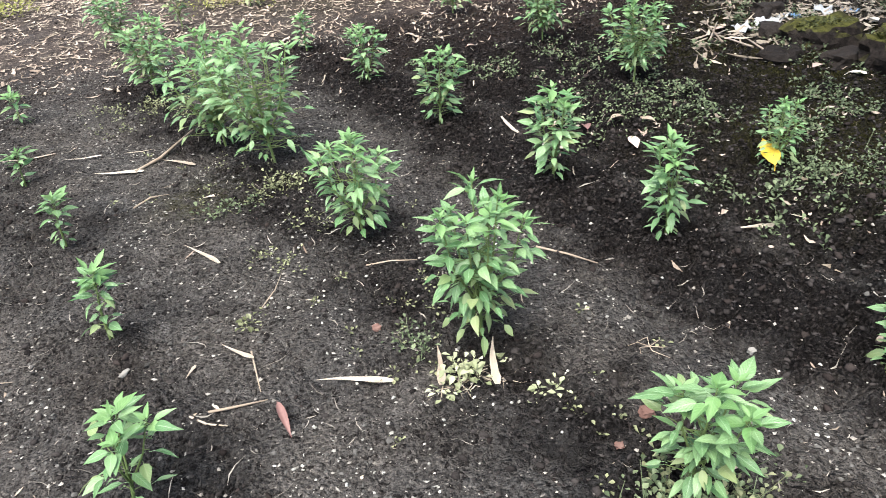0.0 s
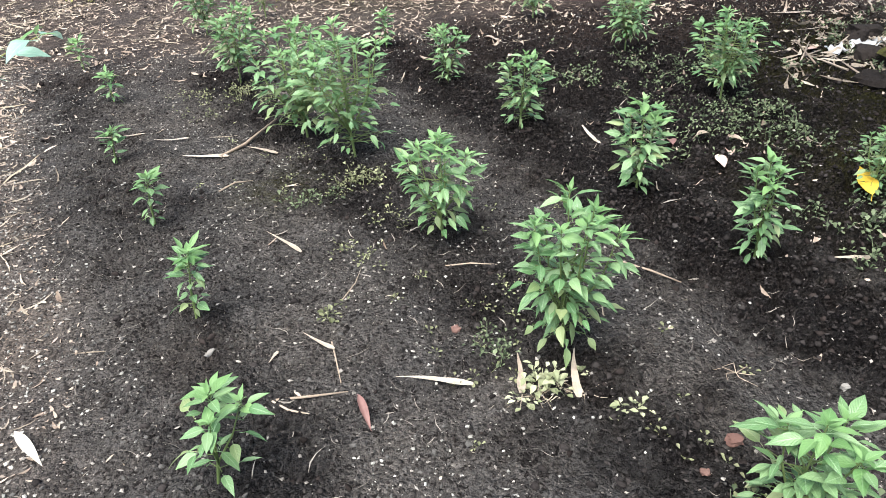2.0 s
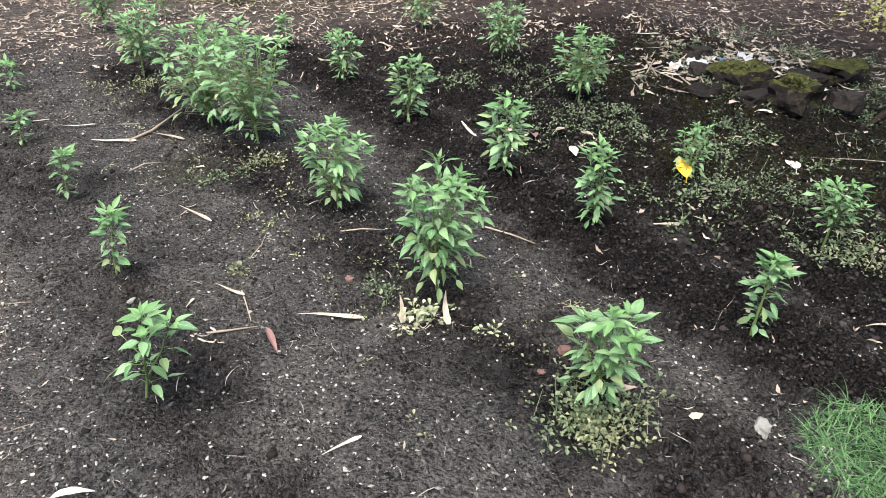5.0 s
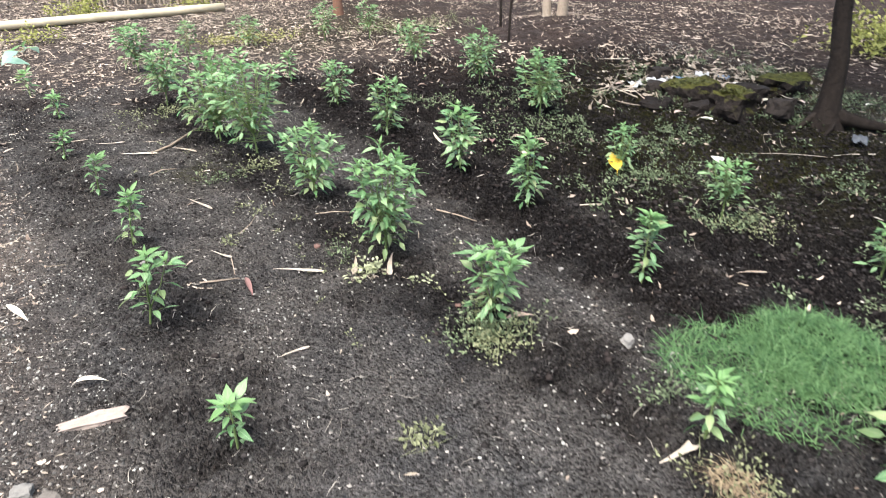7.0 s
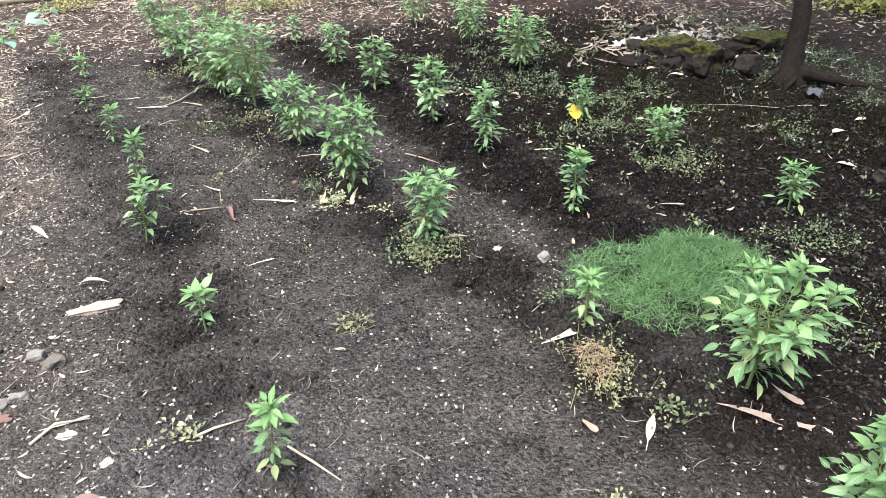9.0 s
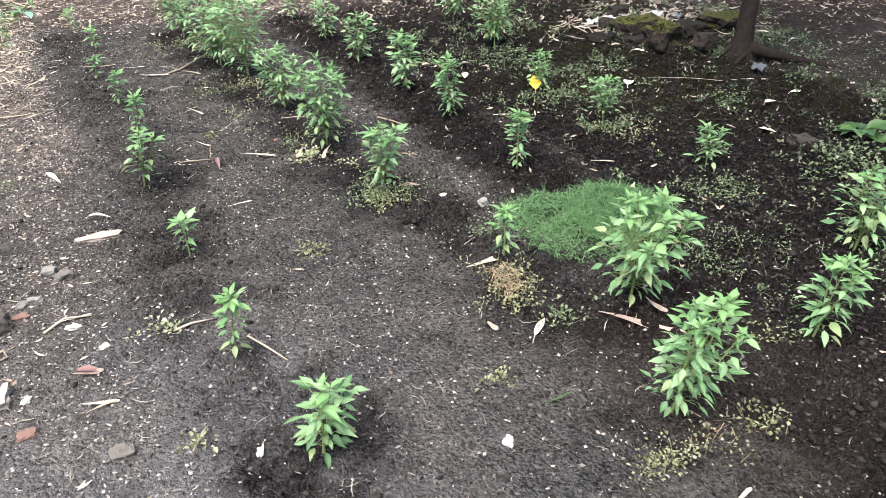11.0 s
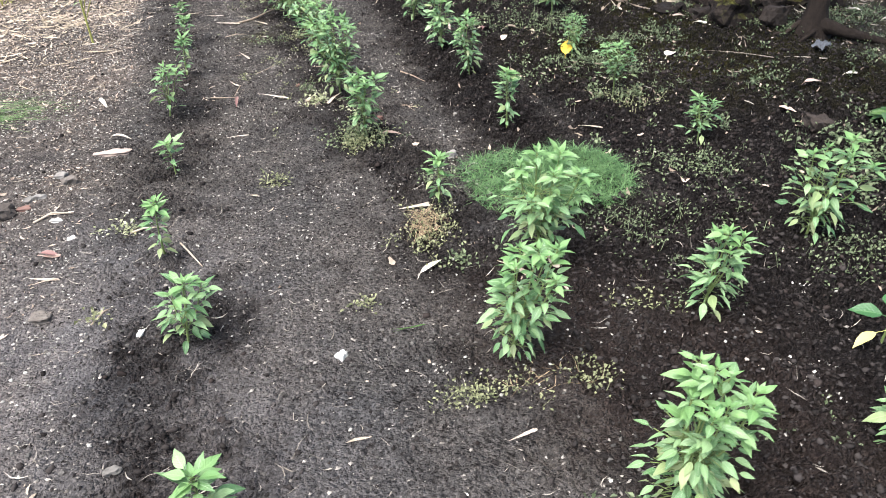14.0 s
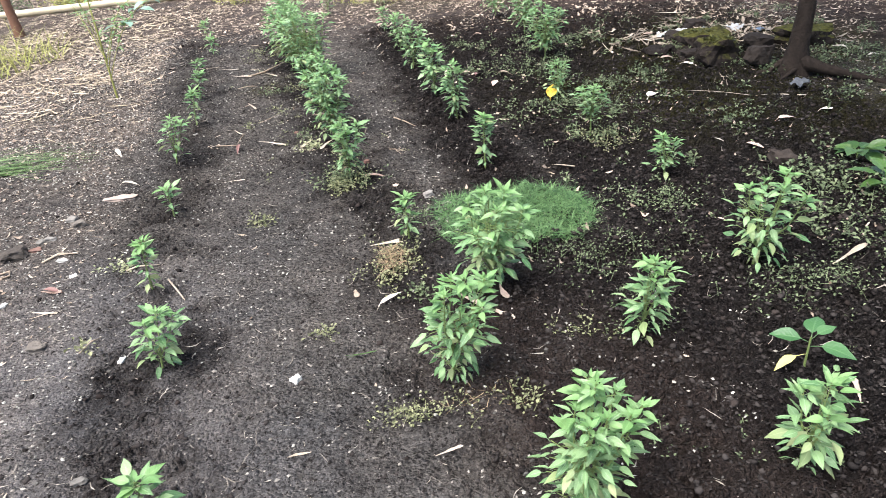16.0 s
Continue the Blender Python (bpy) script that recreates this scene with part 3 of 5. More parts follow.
# ---- chili plants ----
def leaf_mesh(name, mat, length, width, droop, fold, stalk=0.3, wide=0.38, twist=0.0):
    """A pointed leaf along +y with a folded midrib, on a thin stalk; its root is at the origin."""
    rows, cols = 9, (-1.0, -0.5, 0.0, 0.5, 1.0)
    verts, uvs, faces = [], [], []
    st = stalk * length
    for i in range(rows):
        s = i / (rows - 1)
        w = width * 0.5 * (math.sin(math.pi * s ** (math.log(0.5) / math.log(wide))) ** 0.9 * (1 - 0.3 * s ** 3) if 0 < s < 1 else 0.02)
        y = st + s * length
        z = -droop * length * s * s
        for c in cols:
            edge = 0.06 * math.sin(s * 17 + c * 2) * w * abs(c)
            verts.append((c * w * math.cos(fold * abs(c)) + twist * z, y, z + abs(c) * w * math.sin(fold) + edge))
            uvs.append((0.5 + c * 0.5, s))
    for i in range(rows - 1):
        for j in range(4):
            a = i * 5 + j
            faces.append((a, a + 1, a + 6, a + 5))
    k = len(verts)
    r = 0.014 * length
    for y, z in ((0.0, -0.12 * length), (st * 1.05, 0.0)):
        for ang in (90, 210, 330):
            verts.append((r * math.cos(radians(ang)), y, z + r * math.sin(radians(ang)) - 0.3 * r))
            uvs.append((0.5, 0.1))
    for j in range(3):
        faces.append((k + j, k + (j + 1) % 3, k + 3 + (j + 1) % 3, k + 3 + j))
    me = mesh_of(name, verts, faces, mat, True)
    lay = me.uv_layers.new(name="UVMap")
    idx = np.zeros(len(me.loops), int)
    me.loops.foreach_get("vertex_index", idx)
    lay.data.foreach_set("uv", np.array(uvs)[idx].ravel())
    return me


LEAVES = [leaf_mesh("leaf", LEAF, 1.0, wd, dr, fo, st, pk, tw)
          for wd, dr, fo, st, pk, tw in ((0.43, 0.16, 0.30, 0.25, 0.36, 0.0), (0.47, 0.28, 0.14, 0.3, 0.4, 0.2), (0.36, 0.06, 0.45, 0.2, 0.36, -0.25), (0.44, 0.42, 0.24, 0.28, 0.38, 0.15),
                                         (0.49, 0.2, 0.06, 0.25, 0.41, -0.12), (0.38, -0.08, 0.36, 0.2, 0.37, 0.1), (0.45, 0.34, -0.16, 0.3, 0.39, -0.3))]
YOUNGS = [leaf_mesh("leaf", YOUNG, 1.0, wd, dr, fo, 0.12, 0.36, tw) for wd, dr, fo, tw in ((0.44, 0.1, 0.45, 0.0), (0.52, 0.22, 0.3, 0.1), (0.42, -0.12, 0.6, -0.1), (0.48, 0.3, 0.2, 0.2))]
OLDS = [leaf_mesh("leaf", OLD, 1.0, wd, dr, fo, 0.3, 0.4, tw) for wd, dr, fo, tw in ((0.48, 0.4, 0.25, 0.2), (0.54, 0.2, 0.35, 0.0), (0.5, 0.5, -0.2, -0.2))]


def tube(verts, faces, a, b, ra, rb, sides=5):
    a, b = Vector(a), Vector(b)
    q = (b - a).to_track_quat('Z', 'Y')
    k = len(verts)
    for p0, r in ((a, ra), (b, rb)):
        for j in range(sides):
            t = 2 * math.pi * j / sides
            verts.append(tuple(p0 + q @ Vector((r * math.cos(t), r * math.sin(t), 0))))
    for j in range(sides):
        faces.append((k + j, k + (j + 1) % sides, k + sides + (j + 1) % sides, k + sides + j))


def plant_root(name, x, y, label, category, group, sink=0.006):
    ob = new(name)
    ob.empty_display_size = 0.05
    ob.location = (x, y, float(gz(x, y)) - sink)
    return tagged(ob, label, category, group)


def place_leaf(plant, me, at, az, elev, roll, size):
    ob = new("leaf", me)
    ob.parent = plant
    ob.matrix_basis = Matrix.Translation(at) @ Euler((elev, 0, az - math.pi / 2), 'XYZ').to_matrix().to_4x4() @ Matrix.Rotation(roll, 4, 'Y') @ Matrix.Scale(size, 4)
    return ob


def chili(x, y, h, w, n, size=0.085, seed=0, lean=(0.0, 0.0), bare=0.14, tops=1, old=0.05, young=0.25, label="bushy green chili plant with pointed leaves in dark soil"):
    """A chili plant h high and w wide, with leaves of about that length, thick along a forked stem; more tops make it bushier."""
    r = random.Random(seed * 977 + int(x * 100) * 31 + int(y * 100))
    plant = plant_root("chili_plant", x + 0.005, y + 0.12 * w, label, "chili plant", "chili plants in the garden rows")
    size *= 0.66
    n = min(300, int(n * 2.55))
    verts, faces = [], []
    limbs = 1 if tops == 1 else 2 * tops
    sr = 0.003 + 0.0065 * h
    fork = Vector((lean[0] * 0.25, lean[1] * 0.25, h * (0.42 if tops == 1 else max(0.2, bare + 0.06))))
    tube(verts, faces, (0, 0, -0.01), fork, sr, sr * 0.8, 6)
    rim = max(0.01, w * 0.5 - 1.05 * size)
    lines = []
    turn = r.uniform(0, 6.28)
    for k in range(limbs):
        a = turn + k * 2.39996
        d = 0.0 if limbs == 1 else rim * math.sqrt((k + 0.35) / limbs) * r.uniform(0.82, 1.02)
        top = h * (0.97 - 0.30 * (d / (w * 0.5)) ** 2) * (r.uniform(0.86, 1.0) if k else 1.0) - 0.25 * size
        end = Vector((lean[0] + d * math.cos(a), lean[1] + d * math.sin(a), top))
        mid = fork.lerp(end, 0.5) + Vector((math.cos(a), math.sin(a), 0)) * d * 0.22
        lines.append((fork, mid, end, a))
        tube(verts, faces, fork, mid, sr * 0.6, sr * 0.42, 5)
        tube(verts, faces, mid, end, sr * 0.42, sr * 0.2, 5)

    def on_limb(k, t):
        a, b, c, _ = lines[k]
        return a.lerp(b, t * 2) if t < 0.5 else b.lerp(c, t * 2 - 1)

    low = max(2, int(n * (0.30 if tops > 1 else 0.26)))
    for i in range(n):
        if i < low:
            t = (i + r.random()) / low
            root = fork * (min(0.98, bare * h / fork.z) * (1 - t) + t) if fork.z > bare * h else fork.copy()
            root.z = max(root.z, 0.03)
            if tops > 1:
                root.z = max(root.z, h * (bare * 0.7 + 0.5 * t))
            f = root.z / h
            az = i * 2.39996 + r.uniform(-0.4, 0.4)
            reach = r.uniform(0.0, 0.35) * rim if tops == 1 else r.uniform(0.1, 0.9) * rim * (0.7 + 0.5 * t)
        else:
            k = (i - low) % limbs
            t = ((i - low) // limbs + r.random()) / max(1, math.ceil((n - low) / limbs))
            t = 0.08 + 0.92 * min(1.0, t) ** 0.8
            root = on_limb(k, t)
            f = root.z / h
            out = lines[k][3]
            az = i * 2.39996 + r.uniform(-0.6, 0.6)
            if limbs > 1 and math.cos(az - out) < -0.2 and r.random() < 0.6:
                az = out + r.uniform(-1.2, 1.2)
            reach = r.uniform(0.0, 0.02)
        if reach > 0.004:
            foot = root.copy()
            root = root + Vector((math.cos(az) * reach, math.sin(az) * reach, reach * 0.25))
            tube(verts, faces, foot, root, sr * 0.3, sr * 0.2, 3)
        L = size * r.uniform(0.55, 1.15) * (0.8 if f < 0.22 else 1.0)
        elev = math.radians(-32 + 52 * min(1.0, f / 0.75) + r.uniform(-26, 30))
        if root.z < L * 0.9:
            elev = max(elev, -0.35)
        u = r.random()
        if f > 1 - young * r.uniform(0.5, 1.1):
            me = r.choice(YOUNGS)
        elif u < (max(0.3, 2.2 * old) if f < 0.3 else 0.12 + old if f < 0.5 else 0.5 * old):
            me = r.choice(OLDS)
        else:
            me = r.choice(LEAVES)
        place_leaf(plant, me, root, az, elev, r.uniform(-0.6, 0.6), L)
    for k in range(limbs):
        tip = lines[k][2]
        for i in range(8):
            inner = i >= 4
            place_leaf(plant, r.choice(YOUNGS if inner else LEAVES[:3] + YOUNGS[1:2]), tip - Vector((0, 0, 0.002 if inner else 0.014)), i * 1.571 + (0.8 if inner else 0.0) + turn + r.uniform(-0.35, 0.35),
                       r.uniform(0.35, 1.1) if inner else r.uniform(-0.1, 0.45), r.uniform(-0.3, 0.3), size * (r.uniform(0.4, 0.65) if inner else r.uniform(0.75, 1.1)))
    part("stem", mesh_of("stem", verts, faces, STEM, True), plant, "thin green forked stem")
    return plant

# ---- rows of plants ----
SMALL = "young chili plant with a few bright leaves in tilled soil"
# first row, young plants
chili(-0.18, 3.77, 0.30, 0.27, 13, 0.084, 1, (0.06, 0.0), 0.16, 2, label=SMALL)
chili(-0.27, 4.38, 0.25, 0.21, 20, 0.078, 2, (0.03, 0.0), 0.12, 1, label=SMALL)
chili(-0.47, 5.01, 0.21, 0.20, 15, 0.078, 3, (0.02, 0.0), 0.12, 1, label=SMALL)
chili(-0.73, 5.69, 0.18, 0.19, 12, 0.075, 4, (0.02, 0.0), 0.12, 1, label=SMALL)
chili(-0.88, 6.49, 0.18, 0.23, 13, 0.085, 5, (0.0, 0.0), 0.12, 1, label=SMALL)
chili(-1.18, 7.18, 0.20, 0.24, 15, 0.085, 6, (0.0, 0.0), 0.12, 1, old=0.3, label="young yellowish chili plant in tilled soil")
chili(0.08, 3.09, 0.18, 0.17, 9, 0.085, 7, (0.0, 0.0), 0.16, 1, label=SMALL)
chili(0.28, 2.38, 0.24, 0.15, 17, 0.075, 8, (0.02, 0.0), 0.12, 1, old=0.35, young=0.4, label="thin yellowish young chili plant in tilled soil")
chili(0.51, 1.90, 0.25, 0.22, 26, 0.078, 9, (0.03, 0.01), 0.10, 2, label=SMALL)
chili(0.77, 1.25, 0.22, 0.20, 16, 0.085, 10, (0.0, 0.0), 0.12, 1, label=SMALL)
# second row, the tallest bushes
TALL = "tall bushy chili plant with dense drooping green leaves"
chili(0.72, 3.98, 0.50, 0.36, 104, 0.082, 11, (0.0, 0.0), 0.11, 4, label=TALL)
chili(0.53, 4.61, 0.40, 0.34, 66, 0.085, 12, (-0.02, 0.0), 0.12, 3)
chili(0.31, 5.34, 0.60, 0.58, 115, 0.092, 13, (-0.03, 0.0), 0.12, 6, label=TALL)
chili(0.12, 5.62, 0.57, 0.58, 110, 0.092, 14, (-0.02, 0.0), 0.12, 6, label=TALL)
chili(-0.21, 6.52, 0.47, 0.42, 80, 0.09, 15, (0.03, 0.0), 0.25, 3)
chili(-0.48, 7.75, 0.42, 0.42, 70, 0.09, 16, (0.0, 0.0), 0.2, 3)
chili(-0.07, 8.05, 0.35, 0.26, 24, 0.085, 17, (0.0, 0.0), 0.2, 2, old=0.3)
chili(0.92, 3.35, 0.37, 0.29, 50, 0.085, 18, (0.02, 0.0), 0.24, 2, old=0.12)
chili(1.28, 2.70, 0.22, 0.16, 18, 0.072, 19, (0.0, 0.0), 0.2, 1, young=0.5, label="small bright chili seedling above a clump of dry weeds")
chili(1.48, 1.79, 0.41, 0.30, 94, 0.070, 20, (0.08, 0.0), 0.10, 3, young=0.35)
chili(1.80, 1.26, 0.42, 0.29, 124, 0.066, 21, (0.05, 0.03), 0.10, 4, young=0.4)
# third row
chili(1.62, 2.30, 0.46, 0.42, 104, 0.082, 22, (0.03, -0.02), 0.18, 4, young=0.35, label="bushy bright green chili plant beside a mound of fine grass")
chili(2.09, 1.98, 0.32, 0.22, 34, 0.078, 23, (0.05, 0.0), 0.10, 2)
chili(2.38, 1.42, 0.31, 0.24, 40, 0.076, 24, (0.0, 0.0), 0.10, 2)
chili(1.62, 3.52, 0.32, 0.19, 32, 0.078, 25, (0.0, 0.0), 0.10, 1)
chili(1.46, 4.23, 0.38, 0.22, 42, 0.08, 26, (-0.01, 0.0), 0.10, 2)
chili(1.30, 4.73, 0.40, 0.26, 50, 0.085, 27, (0.0, 0.0), 0.10, 2)
chili(1.09, 5.48, 0.38, 0.32, 54, 0.085, 28, (0.02, 0.0), 0.10, 2)
chili(0.92, 6.23, 0.34, 0.28, 40, 0.085, 29, (0.0, 0.0), 0.12, 2)
chili(0.69, 7.01, 0.24, 0.22, 20, 0.085, 30, (0.0, 0.0), 0.12, 1)
# fourth row, among weeds
FINE = "narrow-leaved chili plant growing among small weeds"
chili(2.22, 3.81, 0.33, 0.29, 56, 0.058, 31, (0.0, 0.0), 0.35, 3, label=FINE)
chili(2.11, 4.49, 0.30, 0.23, 52, 0.055, 32, (0.0, 0.0), 0.15, 3, label=FINE)
chili(2.13, 5.48, 0.46, 0.47, 110, 0.078, 33, (0.0, 0.0), 0.2, 4, label=FINE)
chili(2.03, 6.34, 0.45, 0.42, 100, 0.074, 34, (0.0, 0.0), 0.2, 4, label=FINE)
chili(1.80, 7.33, 0.38, 0.46, 66, 0.08, 35, (0.0, 0.0), 0.18, 3)
chili(1.65, 8.46, 0.40, 0.36, 50, 0.07, 36, (0.0, 0.0), 0.18, 3)
chili(1.20, 8.47, 0.40, 0.36, 46, 0.07, 37, (0.0, 0.0), 0.18, 3)
chili(0.46, 8.46, 0.30, 0.40, 40, 0.08, 38, (0.0, 0.0), 0.15, 3, old=0.35)
chili(2.48, 3.21, 0.25, 0.25, 28, 0.07, 39, (0.0, 0.0), 0.25, 2, label=FINE)
chili(2.60, 2.37, 0.42, 0.34, 58, 0.080, 40, (0.04, 0.0), 0.10, 3)
chili(3.02, 1.98, 0.30, 0.28, 30, 0.085, 41, (0.0, 0.0), 0.10, 2)
chili(2.72, 1.30, 0.16, 0.20, 14, 0.07, 42, (0.0, 0.0), 0.10, 1, label=SMALL)


# ---- weeds and grass ----
def weeds(name, label, pts, leaf, high, mat, seed, per=7, spreading=0.02):
    """Small leafy weeds, one sprig at each place, in one mesh."""
    rs = np.random.RandomState(seed)
    n = len(pts)
    lean = rs.normal(0, 0.5, (n, 2))
    hh = high * rs.uniform(0.35, 1.0, n)
    z0 = gz(pts[:, 0], pts[:, 1])
    verts, faces = [], []
    base = np.stack([pts[:, 0], pts[:, 1], z0 - 0.004], 1)
    tip = base + np.stack([lean[:, 0] * hh, lean[:, 1] * hh, hh], 1)
    side = np.stack([-lean[:, 1], lean[:, 0], np.zeros(n)], 1)
    side = side / (np.linalg.norm(side, axis=1, keepdims=True) + 1e-6) * 0.0011
    stem_v = np.stack([base - side, base + side, tip + side * 0.6, tip - side * 0.6], 1).reshape(-1, 3)
    stem_f = np.arange(n * 4).reshape(n, 4)
    N = n * per
    own = np.repeat(np.arange(n), per)
    f = np.tile(np.linspace(0.15, 1.0, per), n) + rs.uniform(-0.08, 0.08, N)
    root = base[own] + (tip - base)[own] * f[:, None]
    az = np.tile(np.arange(per) * 2.4, n) + rs.uniform(0, 6.28, n)[own]
    el = rs.uniform(-0.4, 1.2, N)
    L = leaf * rs.uniform(0.55, 1.2, N)
    d = np.stack([np.cos(az) * np.cos(el), np.sin(az) * np.cos(el), np.sin(el)], 1)
    s = np.stack([-np.sin(az), np.cos(az), rs.uniform(-0.35, 0.35, N)], 1)
    root = root + d * (rs.uniform(0, spreading, N))[:, None]
    mid = root + d * (L * 0.5)[:, None] + np.array([0, 0, 0.06]) * L[:, None]
    end = root + d * L[:, None] - np.array([0, 0, 0.15]) * L[:, None]
    w = (L * rs.uniform(0.24, 0.38, N))[:, None]
    far = mid + (end - mid) * 0.5
    leaf_v = np.stack([root, mid + s * w, far + s * w * 0.75, end, far - s * w * 0.75, mid - s * w], 1)
    leaf_v[:, (1, 2, 4, 5), 2] += (L * rs.uniform(0.0, 0.14, N))[:, None]
    leaf_v[..., 2] = np.maximum(leaf_v[..., 2], z0[own][:, None] + 0.002)
    leaf_f = (np.array([(0, 1, 2, 3), (0, 3, 4, 5)])[None] + (np.arange(N) * 6 + n * 4)[:, None, None]).reshape(-1, 4)
    v = np.vstack([stem_v, leaf_v.reshape(-1, 3)])
    return tagged(new(name, mesh_of(name, v, np.vstack([stem_f, leaf_f]), mat)), label, "weeds", kind="stuff")


def blades(name, label, pts, length, width, mat, seed, z=None, fan=None, upright=0.9, category="grass", kind="stuff"):
    """Grass blades: bent tapered strips, one from each place."""
    rs = np.random.RandomState(seed)
    n = len(pts)
    az = rs.uniform(0, 6.28, n) if fan is None else fan + rs.normal(0, 0.22, n)
    L = length * rs.uniform(0.5, 1.15, n)
    up = rs.uniform(upright - 0.5, upright + 0.3, n)
    z0 = (gz(pts[:, 0], pts[:, 1]) if z is None else z) - 0.005
    rows, k = [], 4
    for i in range(k + 1):
        s = i / k
        out = L * (s * np.cos(up) + 0.35 * s * s)
        zz = L * (s * np.sin(up) - 0.55 * s * s * np.cos(up))
        w = width * (1 - s * 0.9) * 0.5
        for sg in (-1, 1):
            X = pts[:, 0] + np.cos(az) * out - np.sin(az) * w * sg
            Y = pts[:, 1] + np.sin(az) * out + np.cos(az) * w * sg
            rows.append(np.stack([X, Y, np.maximum(z0 + zz, gz(X, Y) + 0.001)], 1))
    v = np.stack(rows, 1)
    f = np.array([(2 * i, 2 * i + 1, 2 * i + 3, 2 * i + 2) for i in range(k)])
    faces = (f[None] + (np.arange(n) * v.shape[1])[:, None, None]).reshape(-1, 4)
    return tagged(new(name, mesh_of(name, v.reshape(-1, 3), faces, mat)), label, category, kind=kind)


def disc(rs, count, cx, cy, rx, ry, turn=0.0):
    a, r = rs.uniform(0, 6.28, count), np.sqrt(rs.rand(count))
    x, y = r * np.cos(a) * rx, r * np.sin(a) * ry
    c, s = math.cos(turn), math.sin(turn)
    return np.stack([cx + x * c - y * s, cy + x * s + y * c], 1)


rs = np.random.RandomState(21)
# weeds over the damp ground on the side of the tree
def damp(x, y):
    side = step(0.15, 0.6, x - row_c(y)) * (1 - step(4.2, 4.9, x)) * step(2.2, 3.0, y) * (1 - step(6.2, 7.0, y))
    return np.clip(side, 0, 1) * step(0.5, 0.8, vnoise(x, y, 0.2, 2)) + 0.02 * side
p = spread(rs, 1600, damp, (1.2, 4.9, 1.2, 7.0))
weeds("ground_weeds", "low green weeds creeping over damp soil", p, 0.021, 0.045, WEED, 1)
p = spread(rs, 1000, lambda x, y: 0.15 + 0.85 * damp(x, y), (1.4, 4.6, 2.2, 7.2))
scattered_strips("dry_leaf_litter", "pale leaf scraps among weeds on damp soil", rs, p, 0.008 + 0.05 * rs.rand(len(p)) ** 3, rs.uniform(0.003, 0.016, len(p)), FLAKE, 0.004, 0.3, 0.5)
p = spread(rs, 130, lambda x, y: np.exp(-((x - row_b(y) + 0.12) / 0.3) ** 2) * step(0.3, 0.75, vnoise(x, y, 0.12, 3)) * step(3.3, 3.8, y), (-0.6, 1.9, 1.3, 6.6))
weeds("ground_weeds", "tiny pale weeds between the rows of chili plants", p, 0.014, 0.02, WEEDPALE, 2, 6)
p = spread(rs, 300, lambda x, y: step(0.2, 0.6, x - row_b(y)) * step(0.45, 0.8, vnoise(x, y, 0.3, 4)), (1.0, 3.4, 1.1, 3.0))
weeds("ground_weeds", "sparse wilted weeds on dark soil", p, 0.012, 0.025, WEED, 3, 6)


def weed_clump(x, y, rx, ry, count, leaf, high, mat, seed, label):
    rs = np.random.RandomState(seed)
    count = int(count * 0.5)
    p = np.stack([rs.normal(x, rx * 0.5, count), rs.normal(y, ry * 0.5, count)], 1)
    return weeds("weed_clump", label, p, leaf * 0.75, high * 1.2, mat, seed, 8, 0.03)


weed_clump(0.93, 3.32, 0.12, 0.08, 110, 0.021, 0.08, WEEDPALE, 31, "yellow-green weeds round the foot of a chili plant")
weed_clump(0.89, 3.34, 0.14, 0.08, 120, 0.021, 0.09, WEED, 32, "green weeds beside a chili plant")
weed_clump(0.64, 3.89, 0.10, 0.05, 26, 0.034, 0.05, WILTED, 33, "pale wilted weeds under a tall chili plant")
weed_clump(0.55, 4.05, 0.06, 0.06, 24, 0.02, 0.06, WEED, 34, "small green weeds on dark soil")
weed_clump(1.25, 2.48, 0.11, 0.18, 120, 0.018, 0.05, WEEDPALE, 35, "yellowish weeds under a small chili seedling")
weed_clump(1.42, 1.66, 0.13, 0.06, 80, 0.015, 0.03, WEEDPALE, 36, "flattened yellow weeds on the soil")
weed_clump(1.68, 1.72, 0.10, 0.06, 30, 0.018, 0.03, WEEDPALE, 37, "flattened yellow weeds on the soil")
weed_clump(2.05, 2.50, 0.24, 0.17, 150, 0.016, 0.05, WEED, 38, "pale weeds beside a mound of fine grass")
weed_clump(2.38, 2.98, 0.22, 0.16, 130, 0.02, 0.05, WEED, 39, "green weeds round a chili plant")
weed_clump(2.70, 2.26, 0.28, 0.16, 120, 0.018, 0.04, WEED, 40, "low green weeds on dark soil")
weed_clump(3.20, 2.95, 0.35, 0.35, 240, 0.03, 0.09, WEED, 41, "thick green weeds with rounded leaves")
weed_clump(2.30, 3.72, 0.18, 0.12, 90, 0.018, 0.06, WEEDPALE, 42, "yellow-green weeds under a chili plant")
weed_clump(2.25, 4.35, 0.30, 0.20, 200, 0.02, 0.05, WEED, 43, "green weeds round a chili plant")
weed_clump(1.98, 5.20, 0.35, 0.3, 200, 0.022, 0.06, WEED, 44, "green weeds under tall chili plants")
weed_clump(0.07, 2.63, 0.09, 0.04, 18, 0.024, 0.03, WILTED, 45, "wilted pale weeds beside a young plant")
weed_clump(0.10, 4.32, 0.03, 0.03, 7, 0.03, 0.03, WEEDPALE, 46, "small yellow-green weed on trodden soil")
weed_clump(0.20, 4.66, 0.02, 0.02, 5, 0.026, 0.03, WEEDPALE, 47, "small yellow-green weed on trodden soil")
weed_clump(0.10, 5.05, 0.10, 0.05, 24, 0.025, 0.04, WEED, 48, "small green weeds on trodden soil")
weed_clump(0.57, 2.97, 0.05, 0.03, 14, 0.028, 0.03, WEEDPALE, 49, "small yellow weed on trodden soil")
weed_clump(1.30, 2.88, 0.10, 0.08, 30, 0.02, 0.05, WEED, 50, "green weeds beside a grass mound")
